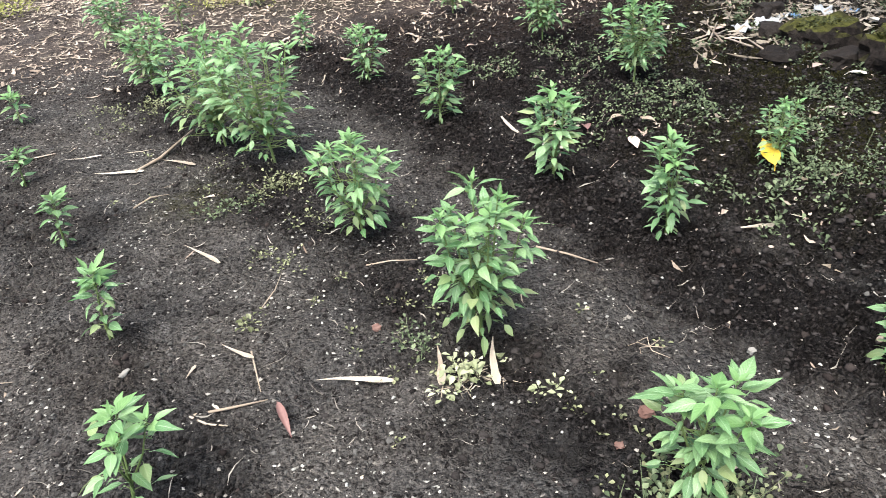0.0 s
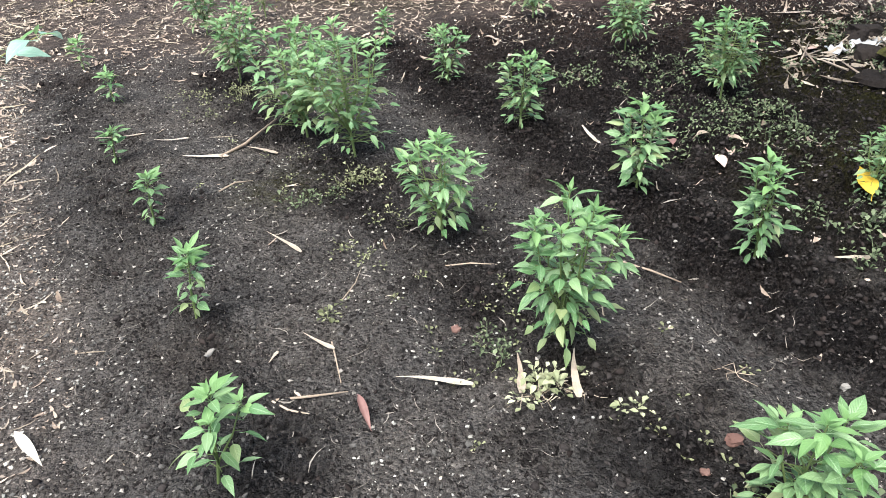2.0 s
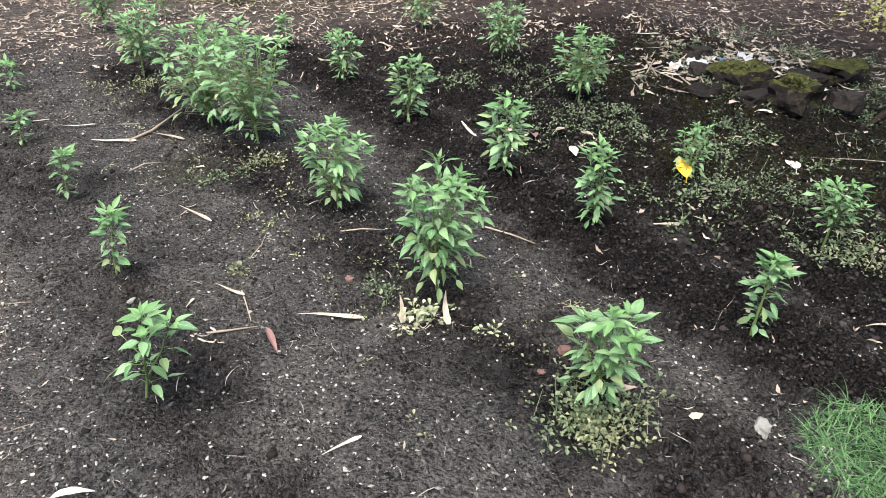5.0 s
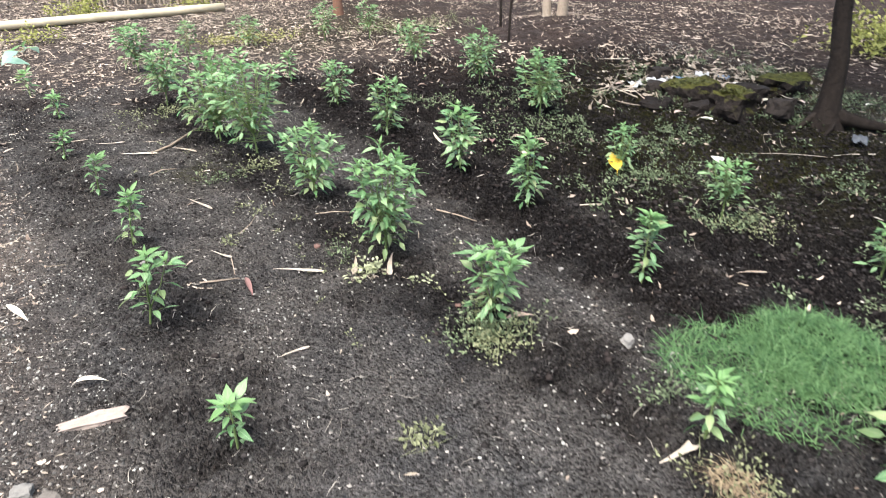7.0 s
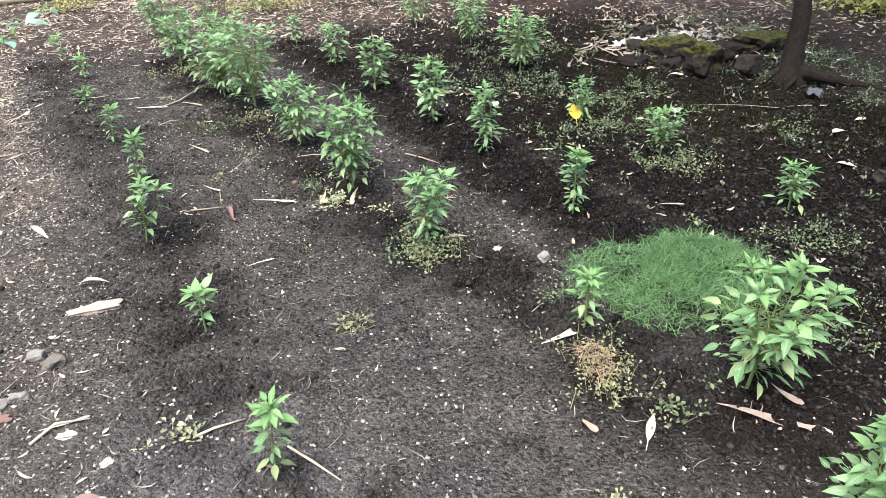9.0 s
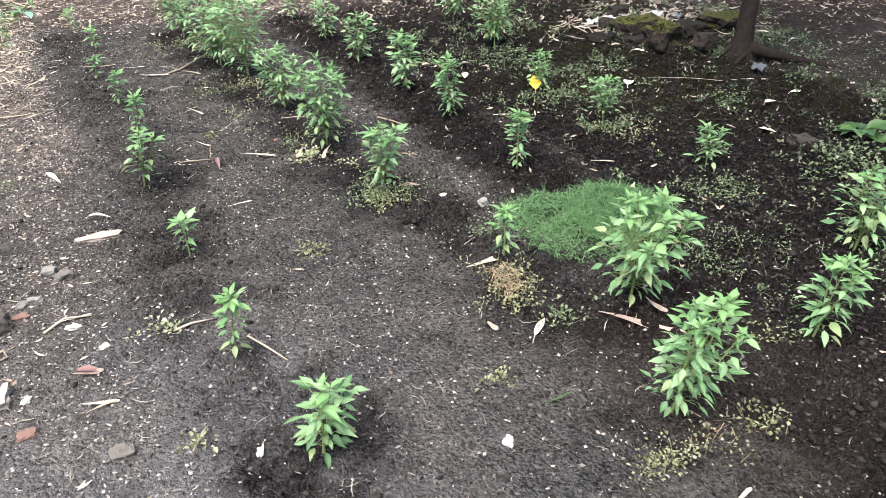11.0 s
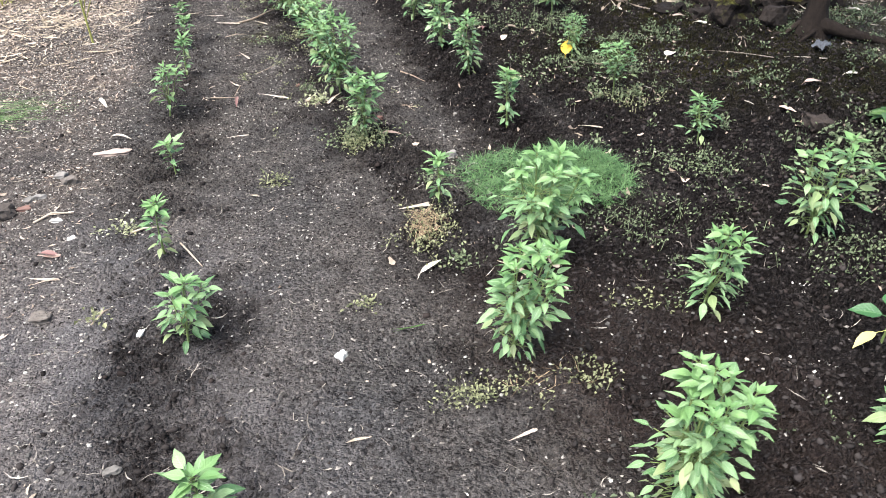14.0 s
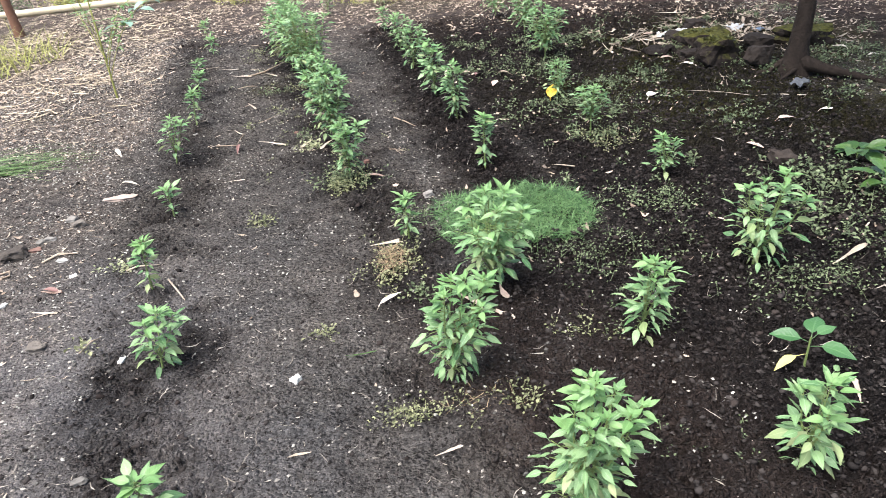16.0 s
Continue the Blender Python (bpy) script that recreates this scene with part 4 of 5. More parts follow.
weed_clump(1.38, 2.30, 0.09, 0.05, 26, 0.024, 0.03, WEED, 51, "low green weeds on dark soil")
weed_clump(1.05, 2.05, 0.07, 0.03, 12, 0.022, 0.02, WEEDPALE, 52, "sparse wilted weeds on dark soil")
weed_clump(-0.15, 6.35, 0.22, 0.16, 90, 0.02, 0.05, WEEDPALE, 53, "pale dry weeds at the foot of chili plants")
weed_clump(0.33, 5.16, 0.12, 0.08, 50, 0.022, 0.06, WEEDPALE, 54, "yellowish weeds at the foot of a tall chili plant")
weed_clump(-1.35, 11.1, 0.35, 0.2, 110, 0.06, 0.22, YELLOWGRASS, 55, "bright green weeds behind a bamboo pole")
weed_clump(0.0, 11.15, 0.25, 0.15, 70, 0.06, 0.2, YELLOWGRASS, 56, "bright green weeds behind a bamboo pole")
weed_clump(-1.57, 9.5, 0.22, 0.15, 60, 0.05, 0.15, YELLOWGRASS, 57, "yellow-green weeds among dry litter")
weed_clump(0.45, 8.7, 0.5, 0.3, 160, 0.03, 0.1, YELLOWGRASS, 58, "yellow-green weeds at the end of the rows")
weed_clump(2.2, 8.9, 0.7, 0.4, 200, 0.03, 0.08, WEEDPALE, 59, "pale weeds at the end of the rows")
weed_clump(-4.3, 10.4, 0.5, 0.3, 160, 0.06, 0.25, YELLOWGRASS, 71, "yellow-green weeds behind a bamboo pole")
weed_clump(-2.9, 10.8, 0.5, 0.3, 140, 0.06, 0.22, WEED, 72, "green weeds behind a bamboo pole")
weed_clump(-5.4, 10.2, 0.5, 0.3, 140, 0.06, 0.3, WEED, 73, "green weeds behind a bamboo pole")
weed_clump(5.9, 6.3, 0.5, 0.5, 260, 0.08, 0.35, YELLOWGRASS, 60, "yellow-green leafy weeds beyond the tree")

weed_clump(0.79, 3.76, 0.09, 0.02, 9, 0.028, 0.018, WILTED, 74, "pale wilted weed lying on dark soil")
weed_clump(0.18, 2.03, 0.03, 0.03, 8, 0.026, 0.04, WEEDPALE, 75, "small yellow-green weed on tilled soil")
weed_clump(1.92, 2.0, 0.16, 0.10, 26, 0.018, 0.02, WEEDPALE, 76, "sparse wilted weeds on dark soil")
weed_clump(1.72, 1.22, 0.12, 0.08, 60, 0.024, 0.06, WEED, 77, "green weeds round the foot of a chili plant")
HEAPS = ((-0.33, 2.37), (-0.09, 2.31), (0.02, 2.18), (0.13, 2.68), (0.0, 2.76), (0.35, 1.98), (1.18, 2.05), (0.80, 2.52), (2.25, 1.73), (2.27, 1.68), (2.33, 1.62), (2.36, 1.75), (0.44, 3.59), (-0.18, 2.5), (1.95, 1.45), (2.2, 2.2), (2.45, 2.1), (1.05, 2.42))
rs = np.random.RandomState(23)
p = np.vstack([rs.normal(c, 0.016, (7, 2)) for c in HEAPS])
scattered_strips("pale_husks", "small heaps of bleached husks on the soil", rs, p, 0.005 + 0.014 * rs.rand(len(p)) ** 1.5, rs.uniform(0.003, 0.008, len(p)), SPECK, 0.005, 0.4, 0.6)
rs = np.random.RandomState(22)
p = np.vstack([disc(rs, 3600, 1.86, 2.89, 0.23, 0.24), disc(rs, 1900, 1.58, 2.98, 0.21, 0.22), disc(rs, 800, 1.66, 2.74, 0.24, 0.14)])
mound = 0.045 * np.exp(-(((p[:, 0] - 1.85) / 0.25) ** 2 + ((p[:, 1] - 3.0) / 0.2) ** 2)) + gz(p[:, 0], p[:, 1])
blades("grass_mound", "soft mound of fine green grass on dark soil", p, 0.068, 0.0032, GRASS, 61, mound, upright=0.75)
p = disc(rs, 190, 1.23, 2.53, 0.05, 0.085)
blades("dry_grass_clump", "pulled clump of dry brown grass on the soil", p, 0.055, 0.0026, DRYGRASS, 62, gz(p[:, 0], p[:, 1]) + 0.045, upright=0.25)
p = disc(rs, 36, 0.64, 3.88, 0.09, 0.05)
blades("dry_grass_clump", "pale dry grass under a tall chili plant", p, 0.045, 0.004, STRAW, 63, upright=0.3)
p = disc(rs, 26, 1.60, 1.72, 0.14, 0.05)
blades("dry_grass_clump", "dry brown stalks under a chili plant", p, 0.07, 0.0025, DRYGRASS, 64, upright=0.2)
p = disc(rs, 18, 0.56, 2.96, 0.05, 0.03)
blades("dry_grass_clump", "small tuft of pale grass on trodden soil", p, 0.05, 0.003, WEEDPALE, 65, upright=0.4)
p = disc(rs, 110, -1.42, 3.72, 0.10, 0.10)
blades("cut_grass_bundle", "bundle of long green cut grass lying on the soil", p, 0.5, 0.007, CUTGRASS, 66, gz(p[:, 0], p[:, 1]) + 0.03, 0.55, 0.25)
p = disc(rs, 140, 3.0, 4.1, 0.7, 0.45)
blades("grass_tuft", "thin yellowish grass on mossy ground", p, 0.07, 0.003, WEED, 67, upright=0.7)
p = disc(rs, 220, -3.0, 6.6, 0.5, 0.7)
blades("grass_tuft", "tall yellow-green grass at the garden edge", p, 0.45, 0.01, YELLOWGRASS, 68, upright=1.1)
p = disc(rs, 36, 2.85, 2.3, 0.15, 0.12)
blades("grass_tuft", "thin green grass on dark soil", p, 0.07, 0.003, WEED, 69, upright=0.7)


# ---- other plants ----
def broad_plant(x, y, name, label, category, leaves, mat, stalk_h, seed, lean=(0, 0)):
    """A low plant with a few broad leaves: (azimuth, elevation, length) each."""
    r = random.Random(seed)
    plant = plant_root(name, x, y, label, category, "")
    shapes = [leaf_mesh("leaf", mat, 1.0, 0.70, 0.25, 0.2, 0.35, 0.42), leaf_mesh("leaf", mat, 1.0, 0.64, 0.15, 0.35, 0.3, 0.45)]
    verts, faces = [], []
    tip = Vector((lean[0], lean[1], stalk_h))
    tube(verts, faces, (0, 0, -0.01), tip, 0.004, 0.0028, 6)
    part("stem", mesh_of("stem", verts, faces, STEM, True), plant)
    for az, el, L in leaves:
        place_leaf(plant, r.choice(shapes), tip * r.uniform(0.75, 1.0), radians(az), radians(el), r.uniform(-0.3, 0.3), L)
    return plant


egg = broad_plant(2.54, 1.81, "broadleaf_seedling", "seedling with broad oval green leaves and one yellow leaf", "seedling",
                  [(60, 15, 0.085), (165, 8, 0.085), (15, 25, 0.06), (-35, 5, 0.09)], BROAD, 0.11, 3)
place_leaf(egg, leaf_mesh("leaf", PALEYELLOW, 1.0, 0.5, 0.3, 0.2, 0.5, 0.42), Vector((0, 0, 0.06)), radians(195), radians(-12), 0.2, 0.075)
for bx, by, bn, bs in ((3.42, 3.32, 15, 4), (3.34, 2.90, 12, 5), (3.62, 3.10, 12, 6)):
    rb = random.Random(bs)
    broad_plant(bx, by, "broadleaf_weed", "low spreading weed with large rounded green leaves", "weed",
                [(k * 137.5 + rb.uniform(-20, 20), rb.uniform(-8, 30), rb.uniform(0.07, 0.135)) for k in range(bn)], BROADWEED, 0.07, bs)


def herb(x, y, seed):
    """A tall thin herb: a yellowish stalk, slanting branches with narrow leaves, and large blue-green leaves at their ends."""
    r = random.Random(seed)
    plant = plant_root("tall_herb", x, y, "tall thin yellow-stalked herb with large blue-green leaves", "herb", "")
    small = leaf_mesh("leaf", YOUNG, 1.0, 0.24, 0.3, 0.3, 0.15, 0.4)
    large = [leaf_mesh("leaf", BLUELEAF, 1.0, 0.62, d, 0.25, 0.3, 0.42) for d in (0.2, 0.4)]
    ends = ((0.0, 0.05, 1.15), (0.66, -0.42, 0.76), (0.42, -0.3, 0.62), (0.25, 0.2, 0.7), (-0.25, 0.1, 0.8), (0.1, -0.35, 0.9))
    for k, e in enumerate(ends):
        verts, faces = [], []
        tip = Vector(e)
        start = Vector((0, 0, 0)) if k == 0 else Vector((0, 0.01, 0.12 + 0.05 * k))
        pts = [start.lerp(tip, i / 5) + Vector((0, 0, 0.10 * math.sin(math.pi * i / 5) * (k > 0))) for i in range(6)]
        for i, (a, b) in enumerate(zip(pts, pts[1:])):
            r0 = (0.009 if k == 0 else 0.0035)
            tube(verts, faces, a, b, r0 * (1 - 0.13 * i), r0 * (1 - 0.13 * (i + 1)), 6)
        part("stalk", mesh_of("stalk", verts, faces, YELLOWGRASS, True), plant)
        for i in range(26):
            t = r.uniform(0.25, 1.0) * 5
            j = min(4, int(t))
            place_leaf(plant, small, pts[j].lerp(pts[j + 1], t - j), r.uniform(0, 6.28), r.uniform(-0.2, 0.9), 0, r.uniform(0.04, 0.09))
        for i in range((4, 0)[k not in (1, 2)]):
            place_leaf(plant, r.choice(large), pts[5 - i % 2], k + i * 1.7 + r.uniform(-0.3, 0.3), r.uniform(-0.25, 0.2), r.uniform(-0.3, 0.3), r.uniform(0.07, 0.115))
    return plant


herb(-1.22, 5.25, 5)


# ---- tree, stones and posts ----
def loft(pts, radii, sides=12, rough=0.12, seed=0):
    """A bent round limb through the given points."""
    r = random.Random(seed)
    verts, faces = [], []
    for i, (p0, rad) in enumerate(zip(pts, radii)):
        a, b = Vector(pts[max(i - 1, 0)]), Vector(pts[min(i + 1, len(pts) - 1)])
        q = (b - a).to_track_quat('Z', 'Y')
        for j in range(sides):
            t = 2 * math.pi * j / sides
            k = rad * (1 + r.uniform(-rough, rough))
            verts.append(tuple(Vector(p0) + q @ Vector((k * math.cos(t), k * math.sin(t), 0))))
    for i in range(len(pts) - 1):
        for j in range(sides):
            faces.append((i * sides + j, i * sides + (j + 1) % sides, (i + 1) * sides + (j + 1) % sides, (i + 1) * sides + j))
    faces.append(tuple(range((len(pts) - 1) * sides, len(pts) * sides)))
    return verts, faces


def tree(x, y):
    root = plant_root("tree", x, y, "dark-barked tree with spreading surface roots", "tree", "", 0.0)
    line = [(0, 0, -0.03), (0.0, 0.0, 0.05), (0.01, 0.02, 0.16), (0.03, 0.05, 0.4), (0.06, 0.14, 0.65), (0.12, 0.25, 1.2), (0.15, 0.3, 1.9), (0.2, 0.4, 2.6)]
    v, f = loft(line, [0.125, 0.092, 0.066, 0.053, 0.050, 0.046, 0.043, 0.039], 14, 0.06, 1)
    part("trunk", mesh_of("trunk", v, f, BARK, True), root)
    for k, (az, L) in enumerate(((-58, 0.8), (-10, 0.32), (-120, 0.22), (60, 0.3), (175, 0.28))):
        a = radians(az)
        pts = []
        for i in range(6):
            s = i / 5
            b = a + 0.35 * math.sin(s * 3 + k)
            px, py = math.cos(b) * (0.04 + L * s), math.sin(b) * (0.04 + L * s)
            pts.append((px, py, float(gz(x + px, y + py)) - float(gz(x, y)) + 0.07 * (1 - s) ** 2 + 0.012 - 0.03 * s))
        v, f = loft(pts, [0.05 if k == 0 else 0.036, 0.034 if k == 0 else 0.022, 0.026 if k == 0 else 0.015, 0.021 if k == 0 else 0.011, 0.015 if k == 0 else 0.008, 0.006], 8, 0.1, k + 5)
        part("root", mesh_of("root", v, f, BARK, True), root)
    # limbs and leaves overhead are unseen, added and spread forward to shade the right side
    rs = np.random.RandomState(4)
    top = Vector((0.2, 0.4, 2.5))
    cents = []
    for k in range(7):
        a = k * 0.9 + 0.3
        end = top + Vector((math.cos(a) * (1.3 + 0.4 * (k % 3)) - 0.25, math.sin(a) * (1.5 + 0.4 * (k % 2)) - 0.9, 0.4 + 0.25 * (k % 4)))
        mid = top.lerp(end, 0.5) + Vector((0, 0, 0.12))
        v, f = loft([top - Vector((0, 0, 0.1)), mid, end], [0.035, 0.022, 0.008], 7, 0.1, k + 20)
        part("limb", mesh_of("limb", v, f, BARK, True), root)
        cents += [tuple(end), tuple(mid), tuple(top.lerp(end, 0.8) + Vector((0, 0, 0.25)))]
    cents = np.array(cents)
    n = 2700
    c = cents[rs.randint(0, len(cents), n)] + rs.normal(0, 0.45, (n, 3))
    az, el, L = rs.uniform(0, 6.28, n), rs.uniform(-0.9, 0.4, n), rs.uniform(0.12, 0.22, n)
    d = np.stack([np.cos(az) * np.cos(el), np.sin(az) * np.cos(el), np.sin(el)], 1)
    s = np.stack([-np.sin(az), np.cos(az), rs.uniform(-0.4, 0.4, n)], 1) * (L * 0.2)[:, None]
    v = np.stack([c, c + d * (L * 0.5)[:, None] + s, c + d * L[:, None], c + d * (L * 0.5)[:, None] - s], 1).reshape(-1, 3)
    part("unseen_crown", mesh_of("unseen_crown", v, np.arange(n * 4).reshape(n, 4), TREELEAF), root)
    return root


tree(3.70, 4.74)


def stone(x, y, sx, sy, sz, turn, mat, name="stone", label="dark rough stone on the soil", category="stone", seed=1, rough=0.5, sub=3, moss=False, sink=0.3):
    """A rough rock: a displaced, flattened ball with a few broken faces; sx, sy, sz are its full sizes."""
    bm = bmesh.new()
    bmesh.ops.create_icosphere(bm, subdivisions=sub, radius=0.5)
    off = Vector((seed * 3.7, seed * 1.3, seed * 2.1))
    for v in bm.verts:
        c = v.co.copy()
        m = max(abs(c.x), abs(c.y), abs(c.z))
        c = c.lerp(c * (0.5 / m), 0.55)
        c *= 1 + rough * noise.noise(c * 2.4 + off) + rough * 0.35 * noise.noise(c * 7 + off)
        c.z = min(c.z, 0.44 + 0.16 * noise.noise(c * 2.2 + off))
        v.co = Vector((c.x * sx, c.y * sy, c.z * sz))
    ob = new(name, bm_mesh(name, bm, mat, False))
    ob.matrix_basis = pose(x, y, float(gz(x, y)) + sz * (0.5 - sink), 0, 0, turn)
    tagged(ob, label, category)
    if moss:
        rs = np.random.RandomState(seed)
        n = 420
        a, r = rs.uniform(0, 6.28, n), np.sqrt(rs.rand(n)) * 0.46
        px, py = r * np.cos(a) * sx, r * np.sin(a) * sy
        pz = np.full(n, sz * 0.43) * (1 - 0.4 * (r / 0.46) ** 3)
        L = rs.uniform(0.008, 0.022, n)
        az = rs.uniform(0, 6.28, n)
        d = np.stack([np.cos(az), np.sin(az), rs.uniform(0.2, 0.9, n)], 1) * L[:, None]
        s = np.stack([-np.sin(az), np.cos(az), 0 * az], 1) * (L * 0.4)[:, None]
        c = np.stack([px, py, pz], 1)
        v = np.stack([c - s, c + s, c + d + s * 0.4, c + d - s * 0.4], 1).reshape(-1, 3)
        part("moss", mesh_of("moss", v, np.arange(n * 4).reshape(n, 4), MOSS), ob, "yellow-green moss on top")
    return ob


MOSSY = "dark stone with a cap of moss near the tree"
stone(3.02, 5.52, 0.20, 0.17, 0.12, 20, STONE, label="dark flat stone beside the tree", seed=1, sink=0.25)
stone(3.22, 5.80, 0.19, 0.16, 0.12, 60, STONE, label="dark rough stone in a heap", seed=2, sink=0.25)
stone(3.34, 5.58, 0.36, 0.26, 0.19, -15, MOSSSTONE, label=MOSSY, seed=3, moss=True, sink=0.2)
stone(3.18, 5.28, 0.19, 0.14, 0.10, 10, STONE, label="small dark stone in a heap", seed=12, sink=0.25)
stone(3.31, 5.10, 0.25, 0.25, 0.23, 10, MOSSSTONE, label="tall dark stone with a cap of moss near the tree", seed=4, moss=True, sink=0.12)
stone(3.55, 4.98, 0.19, 0.17, 0.17, 40, STONE, label="dark block of stone beside the tree", seed=5, sink=0.15)
stone(4.08, 5.50, 0.40, 0.30, 0.16, 15, MOSSSTONE, label=MOSSY, seed=6, moss=True, sink=0.2)
stone(3.70, 5.42, 0.20, 0.18, 0.13, 70, STONE, label="dark rough stone in a heap", seed=7, sink=0.25)
stone(3.45, 6.15, 0.17, 0.15, 0.11, 0, STONE, label="black rough lump among litter", seed=8, sink=0.2)
stone(3.06, 3.29, 0.11, 0.10, 0.09, 0, STONE, label="dark rough lump half buried in soil", seed=9)
PALE = "small pale stone lying on the soil"
stone(1.34, 3.19, 0.05, 0.04, 0.036, 30, PALESTONE, label="small white stone beside the grass", seed=21)
stone(1.00, 1.82, 0.032, 0.026, 0.024, 60, WHITESTONE, label="small white stone on trodden soil", seed=22)
stone(-0.43, 3.10, 0.05, 0.04, 0.035, 0, PALESTONE, label=PALE, seed=23)
stone(-0.37, 3.04, 0.06, 0.05, 0.04, 40, GREYSTONE, label="small grey stone lying on the soil", seed=24)
stone(-0.44, 2.91, 0.05, 0.035, 0.03, 10, PALESTONE, label=PALE, seed=25)
stone(-0.29, 2.22, 0.048, 0.034, 0.022, 10, BRICK, label="small reddish stone lying on the soil", seed=26)
stone(-0.01, 2.07, 0.06, 0.05, 0.03, 10, GREYSTONE, label="flat grey-brown stone in the soil", seed=27)
stone(-0.54, 2.77, 0.11, 0.08, 0.06, 40, GREYSTONE, label="grey-brown stone on littered soil", seed=28)
stone(1.37, 3.72, 0.022, 0.018, 0.016, 0, PALESTONE, label="small bluish stone on dark soil", seed=29)
stone(0.48, 1.45, 0.04, 0.025, 0.02, 17, PALESTONE, "shell", "small white shell on dark soil", "shell", 30)
stone(-0.22, 4.24, 0.035, 0.016, 0.016, 59, PALESTONE, "shell", "small white shell on trodden soil", "shell", 31)
stone(0.98, 3.61, 0.035, 0.03, 0.02, -12, BRICK, "brick_chip", "small red brick chip in dark soil", "brick", 32)
stone(0.87, 3.55, 0.02, 0.018, 0.012, -12, BRICK, "brick_chip", "tiny red brick chip in dark soil", "brick", 33)
stone(0.46, 4.16, 0.024, 0.022, 0.012, 5, BRICK, "brick_chip", "small red brick chip in dark soil", "brick", 34)

stone(-0.475, 2.89, 0.042, 0.032, 0.024, 20, PALESTONE, label=PALE, seed=41)
stone(-0.465, 2.83, 0.055, 0.03, 0.02, 12, BRICK, label="flat reddish stone on littered soil", seed=42)
stone(-0.265, 2.70, 0.045, 0.022, 0.014, -5, WHITESTONE, "mortar_chip", "white mortar chip on littered soil", "chip", 44)
stone(-0.148, 2.574, 0.030, 0.022, 0.016, 40, WHITESTONE, "mortar_chip", "white mortar chip on littered soil", "chip", 45)
stone(-0.329, 2.366, 0.035, 0.022, 0.014, 70, WHITESTONE, "mortar_chip", "white mortar chip on littered soil", "chip", 47)
stone(0.352, 1.975, 0.03, 0.018, 0.014, 80, WHITESTONE, "mortar_chip", "white chip on tilled soil", "chip", 49)


def scrap(x, y, w, h, turn, mat, label, seed):
    """A crumpled piece of plastic or cloth."""
    bm = bmesh.new()
    bmesh.ops.create_grid(bm, x_segments=9, y_segments=7, size=0.5)
    for v in bm.verts:
        q = v.co * 3.1 + Vector((seed * 2.3, seed, 0))
        z = 0.35 * noise.noise(q) + 0.2 * noise.noise(q * 2.3)
        v.co = Vector((v.co.x * w * (1 + 0.3 * noise.noise(q * 0.7)), v.co.y * h, (z + 0.22) * min(w, h)))
    bmesh.ops.solidify(bm, geom=bm.faces[:], thickness=0.002)
    ob = new("scrap", bm_mesh("scrap", bm, mat, True))
    ob.matrix_basis = pose(x, y, float(gz(x, y)) + 0.01, 0, 0, turn)
    return tagged(ob, label, "scrap")


WHITESCRAP = varied("white_plastic", (0.33, 0.33, 0.335), (0.58, 0.58, 0.58), 0.4, 0.4, 30, False)
BLUESCRAP = varied("blue_plastic", (0.10, 0.19, 0.36), (0.22, 0.36, 0.55), 0.4, 0.4, 30, False)
RAG = varied("grey_rag", (0.07, 0.075, 0.085), (0.17, 0.18, 0.20), 0.9, 0.1, 60, False)
scrap(3.38, 6.02, 0.20, 0.12, 20, WHITESCRAP, "crumpled white plastic scrap behind the stones", 1)
scrap(3.55, 6.05, 0.12, 0.07, -20, BLUESCRAP, "crumpled blue plastic scrap behind the stones", 2)
scrap(3.74, 6.00, 0.14, 0.10, 50, WHITESCRAP, "crumpled white plastic scrap behind the stones", 3)
scrap(3.15, 5.98, 0.12, 0.10, 80, WHITESCRAP, "crumpled white plastic scrap behind the stones", 4)
scrap(3.90, 5.95, 0.10, 0.08, 10, BLUESCRAP, "crumpled blue plastic scrap behind the stones", 5)
scrap(3.58, 4.38, 0.12, 0.08, 40, RAG, "crumpled grey rag at the foot of the tree", 6)


def brick_piece(x, y, L, w, h, turn, label, seed):
    bm = bmesh.new()
    bmesh.ops.create_cube(bm, size=1.0)
    bmesh.ops.subdivide_edges(bm, edges=bm.edges[:], cuts=4, use_grid_fill=True)
    for v in bm.verts:
        q = 1 + 0.4 * noise.noise(v.co * 2.6 + Vector((seed, 0, 0))) + 0.2 * noise.noise(v.co * 7.0 + Vector((0, seed, 0)))
        v.co = Vector((v.co.x * L * q, v.co.y * w * q * (1 - 0.25 * (v.co.x < 0)), v.co.z * h * q))
    ob = new("brick_fragment", bm_mesh("brick_fragment", bm, MORTAR))
    ob.matrix_basis = pose(x, y, float(gz(x, y)) + h * 0.2, 2, -4, turn)
    return tagged(ob, label, "brick")


brick_piece(-0.30, 3.328, 0.16, 0.05, 0.022, 1, "broken pale brick fragment half sunk in soil", 1)
brick_piece(-0.41, 2.38, 0.06, 0.08, 0.04, 10, "white mortar-covered brick fragment on the soil", 2)


